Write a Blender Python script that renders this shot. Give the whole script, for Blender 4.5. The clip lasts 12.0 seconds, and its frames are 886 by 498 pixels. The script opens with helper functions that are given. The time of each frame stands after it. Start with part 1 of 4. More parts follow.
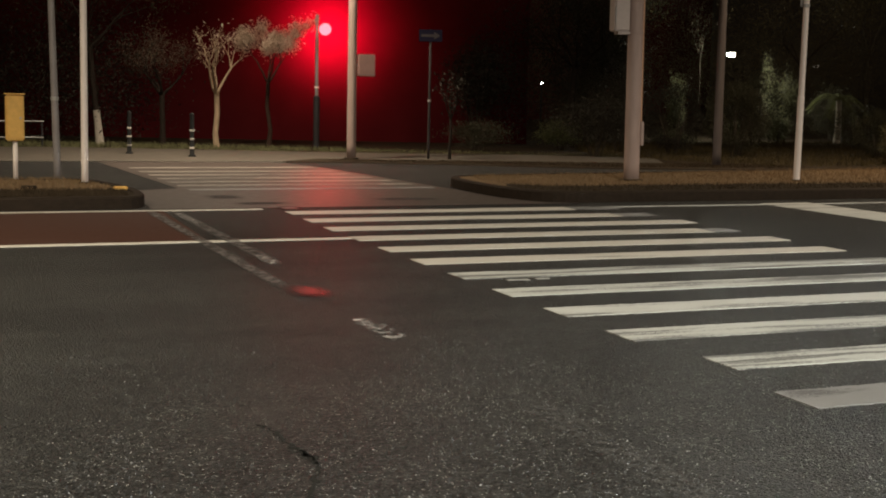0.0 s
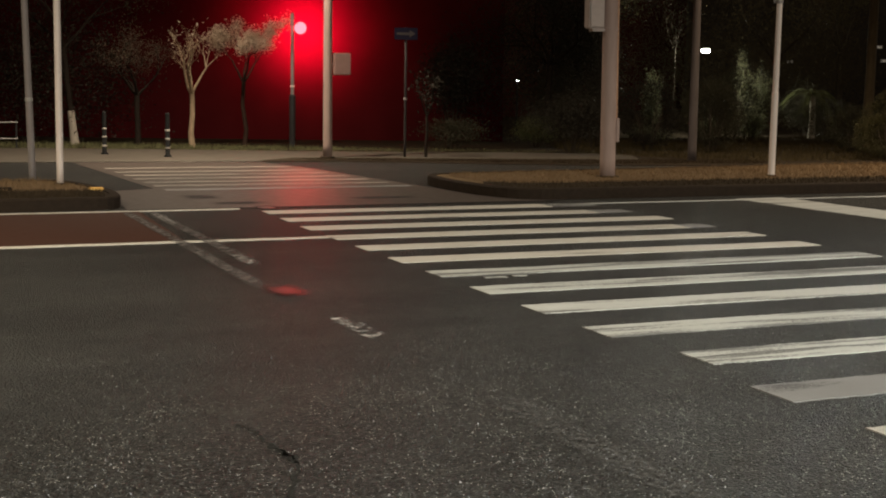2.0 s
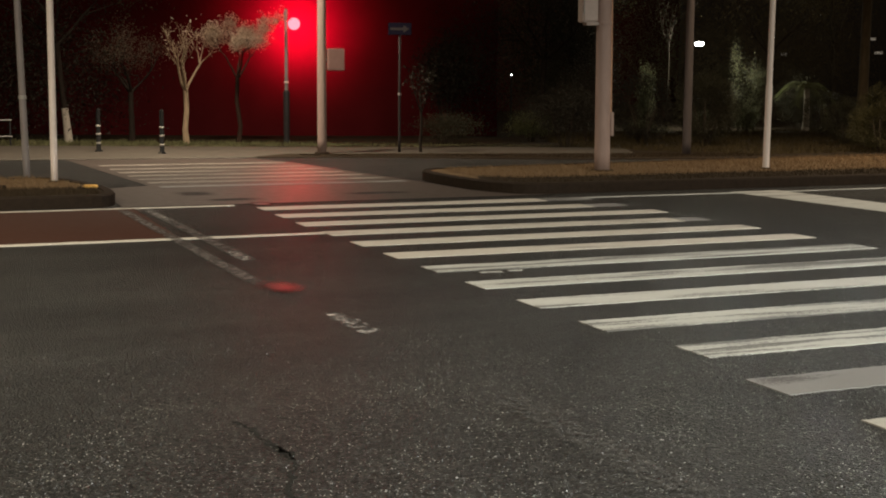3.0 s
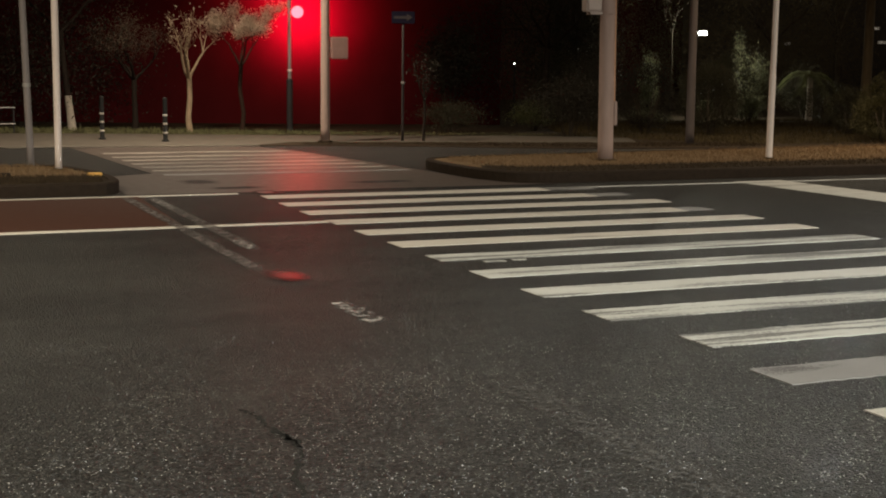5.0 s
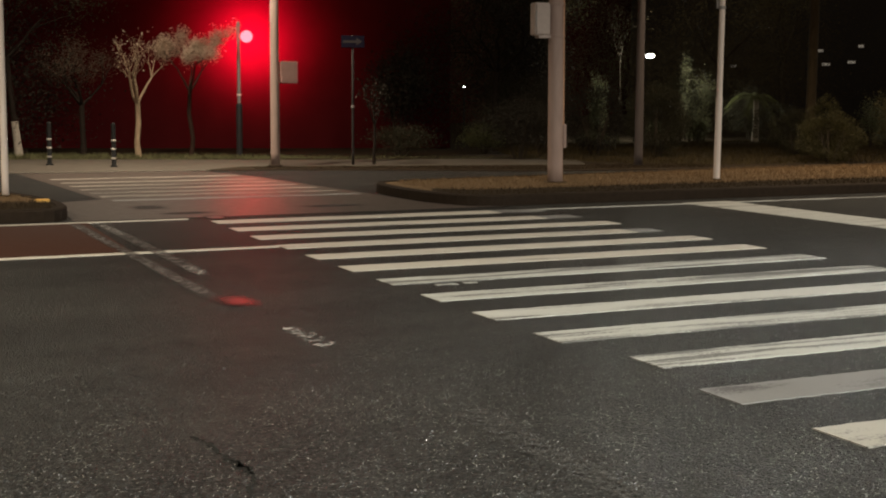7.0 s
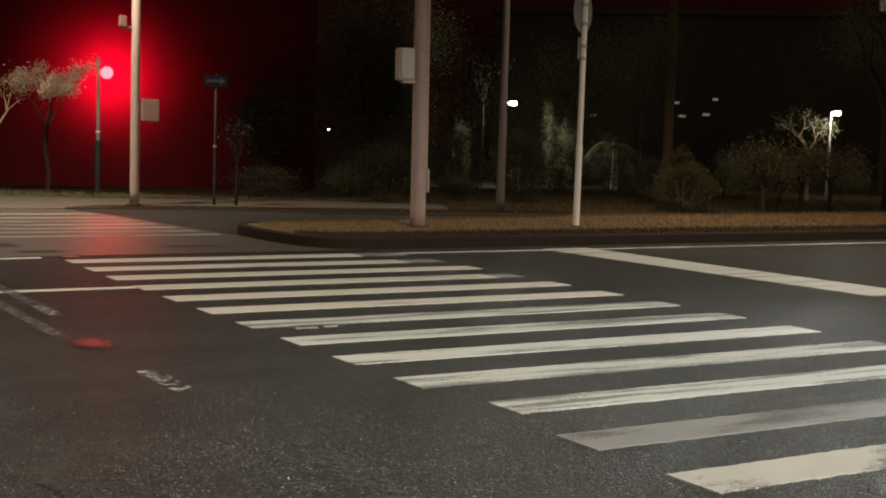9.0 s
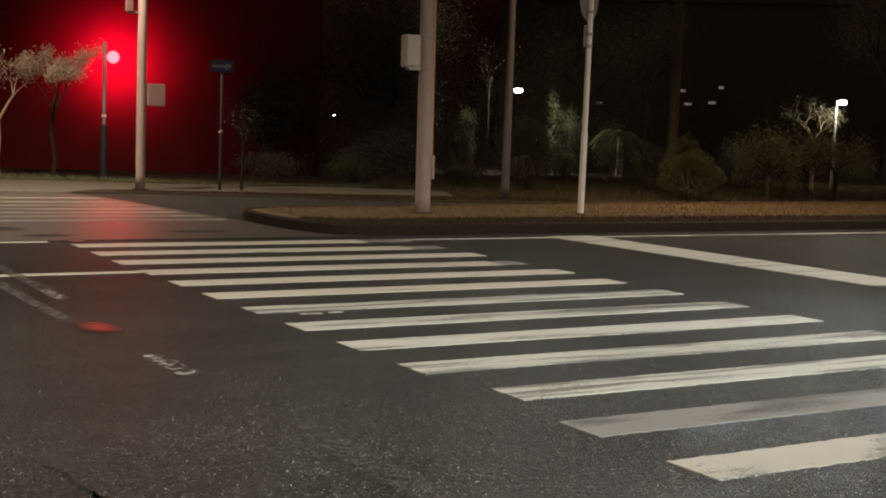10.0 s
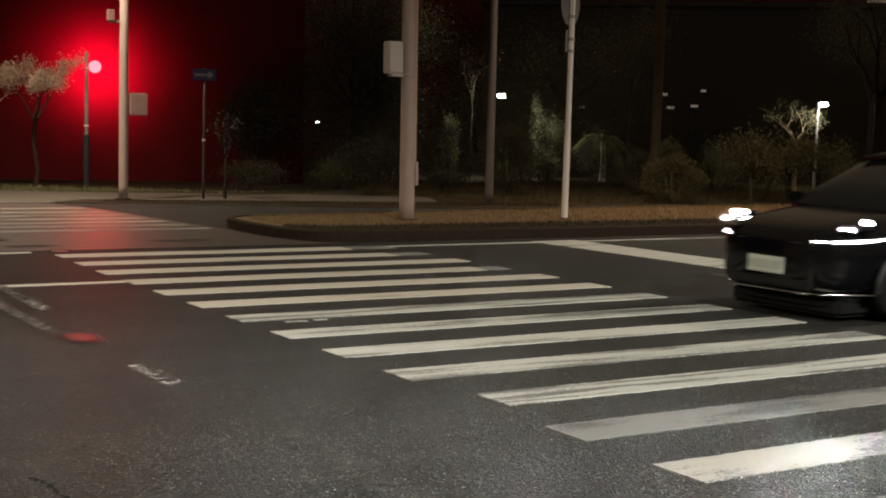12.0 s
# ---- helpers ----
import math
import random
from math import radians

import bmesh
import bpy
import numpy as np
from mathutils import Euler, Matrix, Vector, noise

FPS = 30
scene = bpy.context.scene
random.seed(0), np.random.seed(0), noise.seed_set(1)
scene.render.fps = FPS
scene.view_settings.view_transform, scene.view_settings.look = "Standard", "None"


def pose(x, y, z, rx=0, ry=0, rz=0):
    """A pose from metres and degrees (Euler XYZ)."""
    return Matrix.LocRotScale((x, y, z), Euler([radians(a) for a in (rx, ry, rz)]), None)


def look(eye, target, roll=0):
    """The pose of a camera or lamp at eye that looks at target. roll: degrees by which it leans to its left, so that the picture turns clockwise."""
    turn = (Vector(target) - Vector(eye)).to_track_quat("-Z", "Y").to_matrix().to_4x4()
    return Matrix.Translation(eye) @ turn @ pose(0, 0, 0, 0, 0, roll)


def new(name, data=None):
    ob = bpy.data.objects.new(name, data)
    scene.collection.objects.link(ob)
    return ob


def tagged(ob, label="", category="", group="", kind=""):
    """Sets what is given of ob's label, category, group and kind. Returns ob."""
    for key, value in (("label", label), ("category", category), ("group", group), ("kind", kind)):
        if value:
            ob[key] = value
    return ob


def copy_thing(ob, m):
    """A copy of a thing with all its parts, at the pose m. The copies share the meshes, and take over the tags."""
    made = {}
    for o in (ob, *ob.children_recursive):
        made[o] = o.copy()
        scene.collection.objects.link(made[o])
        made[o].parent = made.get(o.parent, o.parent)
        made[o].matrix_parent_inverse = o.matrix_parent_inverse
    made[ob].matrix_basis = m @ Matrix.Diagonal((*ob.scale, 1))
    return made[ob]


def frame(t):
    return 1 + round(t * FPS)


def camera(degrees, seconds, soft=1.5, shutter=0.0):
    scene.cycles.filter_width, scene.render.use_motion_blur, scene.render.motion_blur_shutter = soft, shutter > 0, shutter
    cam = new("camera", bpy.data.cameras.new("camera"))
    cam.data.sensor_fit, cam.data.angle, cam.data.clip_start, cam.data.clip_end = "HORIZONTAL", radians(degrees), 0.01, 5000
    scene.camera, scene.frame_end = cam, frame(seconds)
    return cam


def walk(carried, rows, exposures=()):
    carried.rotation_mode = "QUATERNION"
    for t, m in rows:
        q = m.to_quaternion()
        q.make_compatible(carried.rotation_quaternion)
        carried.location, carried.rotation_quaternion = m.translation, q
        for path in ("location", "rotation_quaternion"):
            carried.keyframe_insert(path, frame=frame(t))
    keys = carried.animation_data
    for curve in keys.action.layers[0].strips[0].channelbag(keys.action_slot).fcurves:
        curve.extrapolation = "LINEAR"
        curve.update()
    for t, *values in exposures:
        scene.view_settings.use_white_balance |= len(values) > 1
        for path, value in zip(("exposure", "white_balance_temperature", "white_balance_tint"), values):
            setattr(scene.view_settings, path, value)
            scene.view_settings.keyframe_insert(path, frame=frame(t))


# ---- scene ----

# ---------------------------------------------------------------- camera
cam = camera(37.03, 12.0, soft=1.9, shutter=0.4)
PATH = [
    (0.0, pose(-4.593, -5.232, 1.718, 82.99, -1.21, -21.86)),
    (0.5, pose(-4.586, -5.227, 1.723, 82.84, -1.27, -21.87)),
    (1.0, pose(-4.576, -5.204, 1.721, 82.69, -1.21, -22.20)),
    (1.5, pose(-4.593, -5.223, 1.723, 82.83, -1.12, -22.91)),
    (2.0, pose(-4.602, -5.252, 1.724, 82.91, -0.81, -22.90)),
    (2.5, pose(-4.603, -5.241, 1.725, 82.78, -0.52, -22.58)),
    (3.0, pose(-4.600, -5.251, 1.727, 82.69, -0.43, -23.15)),
    (3.5, pose(-4.595, -5.244, 1.727, 82.54, -0.43, -22.95)),
    (5.5, pose(-4.639, -5.286, 1.741, 82.16, -0.62, -23.08)),
    (6.0, pose(-4.636, -5.289, 1.742, 82.33, -0.35, -23.66)),
    (6.5, pose(-4.640, -5.300, 1.739, 82.96, -0.40, -24.59)),
    (7.0, pose(-4.635, -5.293, 1.745, 83.20, -0.32, -25.19)),
    (7.5, pose(-4.612, -5.269, 1.753, 84.06, -0.63, -27.03)),
    (9.5, pose(-4.617, -5.286, 1.752, 85.12, -1.84, -31.31)),
    (10.0, pose(-4.647, -5.330, 1.765, 84.56, -2.11, -30.79)),
    (10.5, pose(-4.659, -5.343, 1.759, 84.26, -2.17, -30.33)),
    (11.0, pose(-4.661, -5.343, 1.761, 84.39, -2.03, -30.28)),
    (11.5, pose(-4.662, -5.356, 1.771, 84.64, -1.81, -30.79)),
    (12.0, pose(-4.645, -5.341, 1.767, 84.84, -1.50, -31.50)),
]
walk(cam, PATH)

# ---------------------------------------------------------------- light
world = bpy.data.worlds.new("night_sky")
scene.world = world
world.use_nodes = True
world.node_tree.nodes["Background"].inputs["Color"].default_value = (1.0, 0.72, 0.44, 1)
world.node_tree.nodes["Background"].inputs["Strength"].default_value = 0.102


def lamp(name, kind, place, target, watts, colour, size=0.5, cone=150):
    data = bpy.data.lights.new(name, kind)
    data.energy, data.color = watts, colour
    if kind == "AREA":
        data.shape, data.size = "DISK", size
        data.spread = radians(cone)
    else:
        data.shadow_soft_size = size
    ob = new(name, data)
    ob.matrix_world = look(place, target)
    return ob


# street lights that stand outside the view
lamp("street_light", "AREA", (1.6, 22.2, 9.5), (1.9, 23.2, 0.0), 880, (1.0, 0.82, 0.62), 0.5, 122)
lamp("street_light", "AREA", (2.0, -16.0, 14.0), (2.0, -6.5, 0.0), 1780, (0.98, 0.97, 0.89), 0.5, 88)
lamp("street_light", "AREA", (18.5, 3.0, 9.0), (14.0, 4.5, 0.0), 720, (1.0, 0.88, 0.72), 0.5, 100)
lamp("street_light", "AREA", (-13.0, 5.0, 11.0), (-10.0, 6.0, 0.0), 1480, (0.97, 0.83, 0.62), 0.5, 108)
lamp("street_light", "AREA", (14.5, 16.5, 10.0), (15.5, 16.8, 0.0), 430, (1.0, 0.78, 0.54), 0.5, 108)
# the red signal's beam, a halo spot added behind it, and the two park lamps
beam = lamp("signal_beam", "SPOT", (5.74, 28.84, 3.18), (1.3, 14.5, 0.0), 205, (1.0, 0.03, 0.03), 0.12)
beam.data.spot_size, beam.data.spot_blend = radians(22), 1.0
# unseen rear spot that throws the signal's halo onto the backdrop wall
halo = lamp("added_halo_spot", "SPOT", (7.09, 33.15, 3.33), (7.41, 34.2, 3.37), 1150, (1.0, 0.01, 0.12), 0.12)
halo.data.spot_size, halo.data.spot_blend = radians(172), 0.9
lamp("park_glow", "POINT", (23.07, 35.6, 2.92), (23.07, 35.6, 0), 520, (1.0, 0.98, 0.80), 0.15)
lamp("park_glow", "POINT", (28.57, 25.0, 2.72), (28.57, 25.0, 0), 150, (1.0, 0.93, 0.78), 0.12)


# ---------------------------------------------------------------- materials
def rgb(c):
    return (c[0], c[1], c[2], 1)


def nodes_of(name):
    m = bpy.data.materials.new(name)
    m.use_nodes = True
    nt = m.node_tree
    return m, nt, nt.nodes, nt.links, nt.nodes["Principled BSDF"]


def coords(nt, scale=(1, 1, 1), world_space=True):
    if world_space:
        src = nt.nodes.new("ShaderNodeNewGeometry").outputs["Position"]
    else:
        src = nt.nodes.new("ShaderNodeTexCoord").outputs["Object"]
    mp = nt.nodes.new("ShaderNodeMapping")
    mp.inputs["Scale"].default_value = scale
    nt.links.new(src, mp.inputs["Vector"])
    return mp.outputs["Vector"]


def noise_node(nt, vec, scale, detail=4.0, rough=0.6):
    n = nt.nodes.new("ShaderNodeTexNoise")
    n.inputs["Scale"].default_value, n.inputs["Detail"].default_value, n.inputs["Roughness"].default_value = scale, detail, rough
    nt.links.new(vec, n.inputs["Vector"])
    return n.outputs["Fac"]


def ramp(nt, fac, stops):
    r = nt.nodes.new("ShaderNodeValToRGB")
    e = r.color_ramp.elements
    e[0].position, e[0].color = stops[0][0], rgb(stops[0][1])
    e[1].position, e[1].color = stops[-1][0], rgb(stops[-1][1])
    for p, c in stops[1:-1]:
        q = e.new(p)
        q.color = rgb(c)
    nt.links.new(fac, r.inputs["Fac"])
    return r.outputs["Color"]


def mix(nt, fac, a, b, mode="MIX"):
    m = nt.nodes.new("ShaderNodeMix")
    m.data_type, m.blend_type = "RGBA", mode
    for sock, v in ((m.inputs["Factor"], fac), (m.inputs["A"], a), (m.inputs["B"], b)):
        if isinstance(v, (int, float)):
            sock.default_value = v
        elif isinstance(v, tuple):
            sock.default_value = rgb(v)
        else:
            nt.links.new(v, sock)
    return m.outputs["Result"]


def bump(nt, bsdf, fac, strength, distance):
    b = nt.nodes.new("ShaderNodeBump")
    b.inputs["Strength"].default_value, b.inputs["Distance"].default_value = strength, distance
    nt.links.new(fac, b.inputs["Height"])
    nt.links.new(b.outputs["Normal"], bsdf.inputs["Normal"])


def plain(name, colour, rough=0.6, metal=0.0, grain=18.0, vary=0.25, relief=0.15, streak=(1, 1, 1), gloss=None):
    """Paint, metal, stone or bark: two scales of variation and a fine relief."""
    m, nt, nodes, links, b = nodes_of(name)
    v = coords(nt, streak, False)
    fine, broad = noise_node(nt, v, grain), noise_node(nt, v, grain * 0.12, 3)
    dark = tuple(c * (1 - vary) for c in colour)
    light = tuple(min(1, c * (1 + vary)) for c in colour)
    c = mix(nt, broad, dark, light)
    c = mix(nt, 0.5, c, ramp(nt, fine, [(0.3, dark), (0.7, light)]))
    links.new(c, b.inputs["Base Color"])
    rr = nodes.new("ShaderNodeMapRange")
    rr.inputs["To Min"].default_value, rr.inputs["To Max"].default_value = max(0.03, rough - 0.1), min(1, rough + 0.12)
    links.new(broad, rr.inputs["Value"])
    links.new(rr.outputs["Result"], b.inputs["Roughness"])
    b.inputs["Metallic"].default_value = metal
    b.inputs["Specular IOR Level"].default_value = (0.08 if rough >= 0.8 else 0.4) if gloss is None else gloss
    bump(nt, b, fine, relief, 0.01)
    return m


def glow(name, colour, strength):
    m, nt, nodes, links, b = nodes_of(name)
    b.inputs["Base Color"].default_value = rgb(colour)
    b.inputs["Emission Color"].default_value = rgb(colour)
    b.inputs["Emission Strength"].default_value = strength
    return m


def asphalt_parts(nt, base, scale=1.0):
    """Colour and height of rolled asphalt: dark binder, stones of two sizes, glints painted into the colour, patches
    and wheel tracks.
    """
    v = coords(nt)

    def stones(size):
        vor = nt.nodes.new("ShaderNodeTexVoronoi")
        vor.inputs["Scale"].default_value = size * scale
        nt.links.new(v, vor.inputs["Vector"])
        sep = nt.nodes.new("ShaderNodeSeparateColor")
        nt.links.new(vor.outputs["Color"], sep.inputs["Color"])
        return sep.outputs["Red"], sep.outputs["Green"], vor.outputs["Distance"]

    r1, _, d1 = stones(70.0)
    r2, g2, d2 = stones(115.0)
    k = lambda f: tuple(c * f for c in base)

    def glints(share):
        """Painted sparkle: bright middles of a share of the fine cells."""
        low = nt.nodes.new("ShaderNodeMath")
        low.operation = "LESS_THAN"
        nt.links.new(d2, low.inputs[0])
        low.inputs[1].default_value = 0.42
        pick = nt.nodes.new("ShaderNodeMath")
        pick.operation = "GREATER_THAN"
        nt.links.new(r2, pick.inputs[0])
        pick.inputs[1].default_value = 1 - share
        both = nt.nodes.new("ShaderNodeMath")
        both.operation = "MULTIPLY"
        nt.links.new(low.outputs[0], both.inputs[0])
        nt.links.new(pick.outputs[0], both.inputs[1])
        return both.outputs[0]

    pits = noise_node(nt, v, 32.0, 4, 0.7)
    big = ramp(nt, pits, [(0.34, k(0.0)), (0.44, k(0.16)), (0.50, k(0.75)), (0.57, k(1.5)), (0.68, k(3.6))])
    big = mix(nt, 0.3, big, ramp(nt, r1, [(0.0, k(0.1)), (0.5, k(0.8)), (1.0, k(2.2))]))
    big = mix(nt, glints(0.042), big, k(19.0))
    small = ramp(nt, g2, [(0.0, k(0.68)), (0.5, k(0.98)), (1.0, k(1.32))])
    small = mix(nt, glints(0.005), small, k(14.0))
    fine = noise_node(nt, v, 210, 4, 0.7)
    patch = noise_node(nt, v, 0.5, 7, 0.66)
    mid = noise_node(nt, v, 6.0, 5, 0.65)
    lanes = noise_node(nt, coords(nt, (0.07, 1.2, 1)), 1.0, 4)
    # the surface has ravelled at the near side of the crossing and is closed and smooth beyond
    sep = nt.nodes.new("ShaderNodeSeparateXYZ")
    nt.links.new(v, sep.inputs["Vector"])
    worn = nt.nodes.new("ShaderNodeMapRange")
    worn.inputs["From Min"].default_value, worn.inputs["From Max"].default_value = 0.9, 4.2
    worn.inputs["To Min"].default_value, worn.inputs["To Max"].default_value = 0.20, -0.20
    nt.links.new(sep.outputs["Y"], worn.inputs["Value"])
    ravel = nt.nodes.new("ShaderNodeMath")
    nt.links.new(worn.outputs["Result"], ravel.inputs[0])
    nt.links.new(noise_node(nt, v, 1.3, 5, 0.66), ravel.inputs[1])
    coarse = ramp(nt, ravel.outputs[0], [(0.45, (0.08, 0.08, 0.08)), (0.56, (0.45, 0.45, 0.45)), (0.68, (1.0, 1.0, 1.0))])
    c = mix(nt, coarse, small, big)
    c = mix(nt, 0.2, c, mix(nt, fine, k(0.5), k(1.5)))
    c = mix(nt, 0.9, c, ramp(nt, patch, [(0.3, (0.7, 0.7, 0.72)), (0.7, (1.3, 1.28, 1.26))]), "MULTIPLY")
    c = mix(nt, 0.9, c, ramp(nt, mid, [(0.32, (0.72, 0.72, 0.72)), (0.68, (1.25, 1.25, 1.25))]), "MULTIPLY")
    clots = noise_node(nt, v, 22.0, 4, 0.7)
    c = mix(nt, 0.9, c, ramp(nt, clots, [(0.34, (0.66, 0.66, 0.66)), (0.52, (1.03, 1.03, 1.03)), (0.70, (1.3, 1.3, 1.3))]), "MULTIPLY")
    c = mix(nt, 0.8, c, ramp(nt, lanes, [(0.35, (0.78, 0.78, 0.78)), (0.65, (1.18, 1.17, 1.15))]), "MULTIPLY")
    h = nt.nodes.new("ShaderNodeMath")
    h.operation = "MULTIPLY_ADD"
    nt.links.new(d1, h.inputs[0])
    h.inputs[1].default_value = -2.0
    nt.links.new(g2, h.inputs[2])
    return c, h.outputs[0], patch


def asphalt(name, base, rough=0.62, relief=0.55, scale=1.0):
    m, nt, nodes, links, b = nodes_of(name)
    c, h, patch = asphalt_parts(nt, base, scale)
    links.new(c, b.inputs["Base Color"])
    b.inputs["Roughness"].default_value = rough
    b.inputs["Specular IOR Level"].default_value = 0.22
    bump(nt, b, h, relief, 0.012)
    return m


def paint(name, colour, wear, streaks):
    """Road paint that is worn through to the asphalt in streaks along the traffic. wear: 0 new, 1 nearly gone."""
    m, nt, nodes, links, b = nodes_of(name)
    under, h, patch = asphalt_parts(nt, (0.056, 0.054, 0.052))
    info = nodes.new("ShaderNodeObjectInfo")
    add = nodes.new("ShaderNodeVectorMath")
    add.operation = "ADD"
    links.new(coords(nt, (0.34, 3.4 * streaks, 1)), add.inputs[0])
    links.new(info.outputs["Random"], add.inputs[1])
    streak = noise_node(nt, add.outputs["Vector"], 1.6, 5, 0.6)
    grit = noise_node(nt, coords(nt), 38, 5, 0.75)
    blot = noise_node(nt, coords(nt), 2.2, 5, 0.6)
    s = nodes.new("ShaderNodeMath")
    s.operation = "MULTIPLY_ADD"
    links.new(grit, s.inputs[0])
    s.inputs[1].default_value = 0.45
    links.new(streak, s.inputs[2])
    gone = ramp(nt, s.outputs[0], [(0.93 - 0.32 * wear, (0, 0, 0)), (1.00 - 0.31 * wear, (1, 1, 1))])
    c = mix(nt, blot, tuple(k * 0.78 for k in colour), tuple(min(1, k * 1.1) for k in colour))
    c = mix(nt, 0.4, c, mix(nt, grit, tuple(k * 0.6 for k in colour), colour))
    keep = nodes.new("ShaderNodeMath")
    keep.operation = "MULTIPLY"
    links.new(gone, keep.inputs[0])
    keep.inputs[1].default_value = 0.45 + 0.5 * wear
    links.new(mix(nt, keep.outputs[0], c, under), b.inputs["Base Color"])
    b.inputs["Roughness"].default_value = 0.55
    bump(nt, b, grit, 0.35, 0.006)
    return m


def soft_mark(name, colour, rough, cover, grain, radial=False):
    """A worn trace on the road that fades out towards its edges."""
    m, nt, nodes, links, b = nodes_of(name)
    gen = nodes.new("ShaderNodeTexCoord").outputs["Generated"]
    sep = nodes.new("ShaderNodeSeparateXYZ")
    links.new(gen, sep.inputs["Vector"])

    def edge(sock, width):
        d = nodes.new("ShaderNodeMath")
        d.operation = "PINGPONG"
        links.new(sock, d.inputs[0])
        d.inputs[1].default_value = 0.5
        r = nodes.new("ShaderNodeMapRange")
        r.interpolation_type = "SMOOTHSTEP"
        r.inputs["From Max"].default_value = width
        links.new(d.outputs[0], r.inputs["Value"])
        return r.outputs["Result"]

    fade = nodes.new("ShaderNodeMath")
    fade.operation = "MULTIPLY"
    links.new(edge(sep.outputs["X"], 0.45 if radial else 0.3), fade.inputs[0])
    links.new(edge(sep.outputs["Y"], 0.45 if radial else 0.06), fade.inputs[1])
    grit = noise_node(nt, coords(nt), grain, 6, 0.75)
    worn = ramp(nt, grit, [(0.62 - 0.4 * cover, (0, 0, 0)), (0.82 - 0.4 * cover, (1, 1, 1))])
    alpha = nodes.new("ShaderNodeMath")
    alpha.operation = "MULTIPLY"
    links.new(fade.outputs[0], alpha.inputs[0])
    links.new(worn, alpha.inputs[1])
    links.new(alpha.outputs[0], b.inputs["Alpha"])
    links.new(mix(nt, grit, tuple(c * 0.7 for c in colour), tuple(c * 1.2 for c in colour)), b.inputs["Base Color"])
    b.inputs["Roughness"].default_value = rough
    return m


M_ASPHALT = asphalt("asphalt", (0.041, 0.0415, 0.0385), 0.5, 1.0)
M_GUTTER = asphalt("tarred_joint", (0.016, 0.014, 0.013), 0.6, 0.6)
M_RED = plain("red_asphalt", (0.056, 0.025, 0.017), 0.72, 0, 55, 0.4, 0.5, gloss=0.2)
M_CONCRETE = plain("worn_concrete", (0.076, 0.061, 0.052), 0.45, 0, 45, 0.35, 0.35, gloss=0.3)
M_PAVING = plain("pale_paving", (0.078, 0.067, 0.052), 0.75, 0, 5, 0.35, 0.3)
M_PAINT = paint("road_paint", (0.60, 0.565, 0.49), 0.38, 1.0)
M_PAINT_COOL = paint("road_paint_cool", (0.57, 0.575, 0.53), 0.46, 1.2)
M_PAINT_STREAK = paint("road_paint_streaked", (0.54, 0.55, 0.505), 0.66, 1.4)
M_PAINT_WORN = paint("road_paint_worn", (0.235, 0.232, 0.222), 0.62, 0.5)
M_PAINT_NEAR = paint("road_paint_mottled", (0.43, 0.415, 0.36), 0.8, 0.4)
M_PAINT_FAR = paint("road_paint_dull", (0.33, 0.295, 0.25), 0.6, 1.0)
M_GHOST = soft_mark("paint_ghost", (0.105, 0.097, 0.09), 0.6, 0.6, 9)
M_GHOST_FAINT = soft_mark("faint_paint_ghost", (0.085, 0.083, 0.078), 0.6, 0.42, 26)
M_REMNANT = soft_mark("paint_remnant", (0.50, 0.48, 0.45), 0.6, 0.34, 11)
M_STAIN = soft_mark("dark_stain", (0.014, 0.012, 0.011), 0.8, 0.8, 7, True)
M_SEAL = soft_mark("bitumen_seal", (0.05, 0.045, 0.042), 0.36, 1.2, 20, True)
def chipping_material():
    m, nt, nodes, links, b = nodes_of("stone_chipping")
    each = nodes.new("ShaderNodeNewGeometry").outputs["Random Per Island"]
    links.new(ramp(nt, each, [(0.0, (0.008, 0.008, 0.008)), (0.5, (0.022, 0.022, 0.021)), (0.82, (0.10, 0.10, 0.097)), (1.0, (0.42, 0.42, 0.41))]), b.inputs["Base Color"])
    b.inputs["Roughness"].default_value = 0.35
    return m


M_CHIPPING = chipping_material()
M_CRACK = plain("crack_filler", (0.027, 0.026, 0.024), 0.95, gloss=0.0)
M_KERB = plain("kerb_stone", (0.028, 0.020, 0.014), 0.8, 0, 14, 0.35, 0.4)
M_SOIL = plain("dark_soil", (0.034, 0.025, 0.016), 0.95, 0, 9, 0.5, 0.8)
M_TURF = plain("dry_turf", (0.145, 0.100, 0.056), 0.95, 0, 12, 0.4, 0.8)
M_STRAW = plain("straw_blade", (0.215, 0.143, 0.078), 0.8, 0, 6, 0.4, 0.0)
M_PARKGRASS = plain("park_blade", (0.075, 0.058, 0.028), 0.8, 0, 4, 0.5, 0.0)
M_GREENBLADE = plain("verge_blade", (0.15, 0.15, 0.075), 0.8, 0, 6, 0.4, 0.0)
M_STEEL = plain("galvanised_steel", (0.42, 0.40, 0.38), 0.5, 0.35, 10, 0.2, 0.1, (1, 1, 0.15))
M_WHITE = plain("white_paint", (0.86, 0.76, 0.69), 0.45, 0, 8, 0.12, 0.06, (1, 1, 0.2))
M_GREYPAINT = plain("grey_paint", (0.27, 0.245, 0.235), 0.5, 0, 9, 0.25, 0.08, (1, 1, 0.2))
M_DIMGREY = plain("weathered_grey_paint", (0.11, 0.09, 0.085), 0.6, 0, 9, 0.3, 0.08, (1, 1, 0.2))
M_DULLPOST = plain("dull_post_paint", (0.030, 0.023, 0.022), 0.6, 0, 9, 0.3, 0.08, (1, 1, 0.2))
M_CONCPOLE = plain("pole_paint", (0.40, 0.295, 0.255), 0.6, 0, 9, 0.18, 0.1, (1, 1, 0.25))
M_DARK = plain("dark_paint", (0.03, 0.028, 0.03), 0.5)
M_BLACK = plain("black_plastic", (0.012, 0.012, 0.013), 0.4)
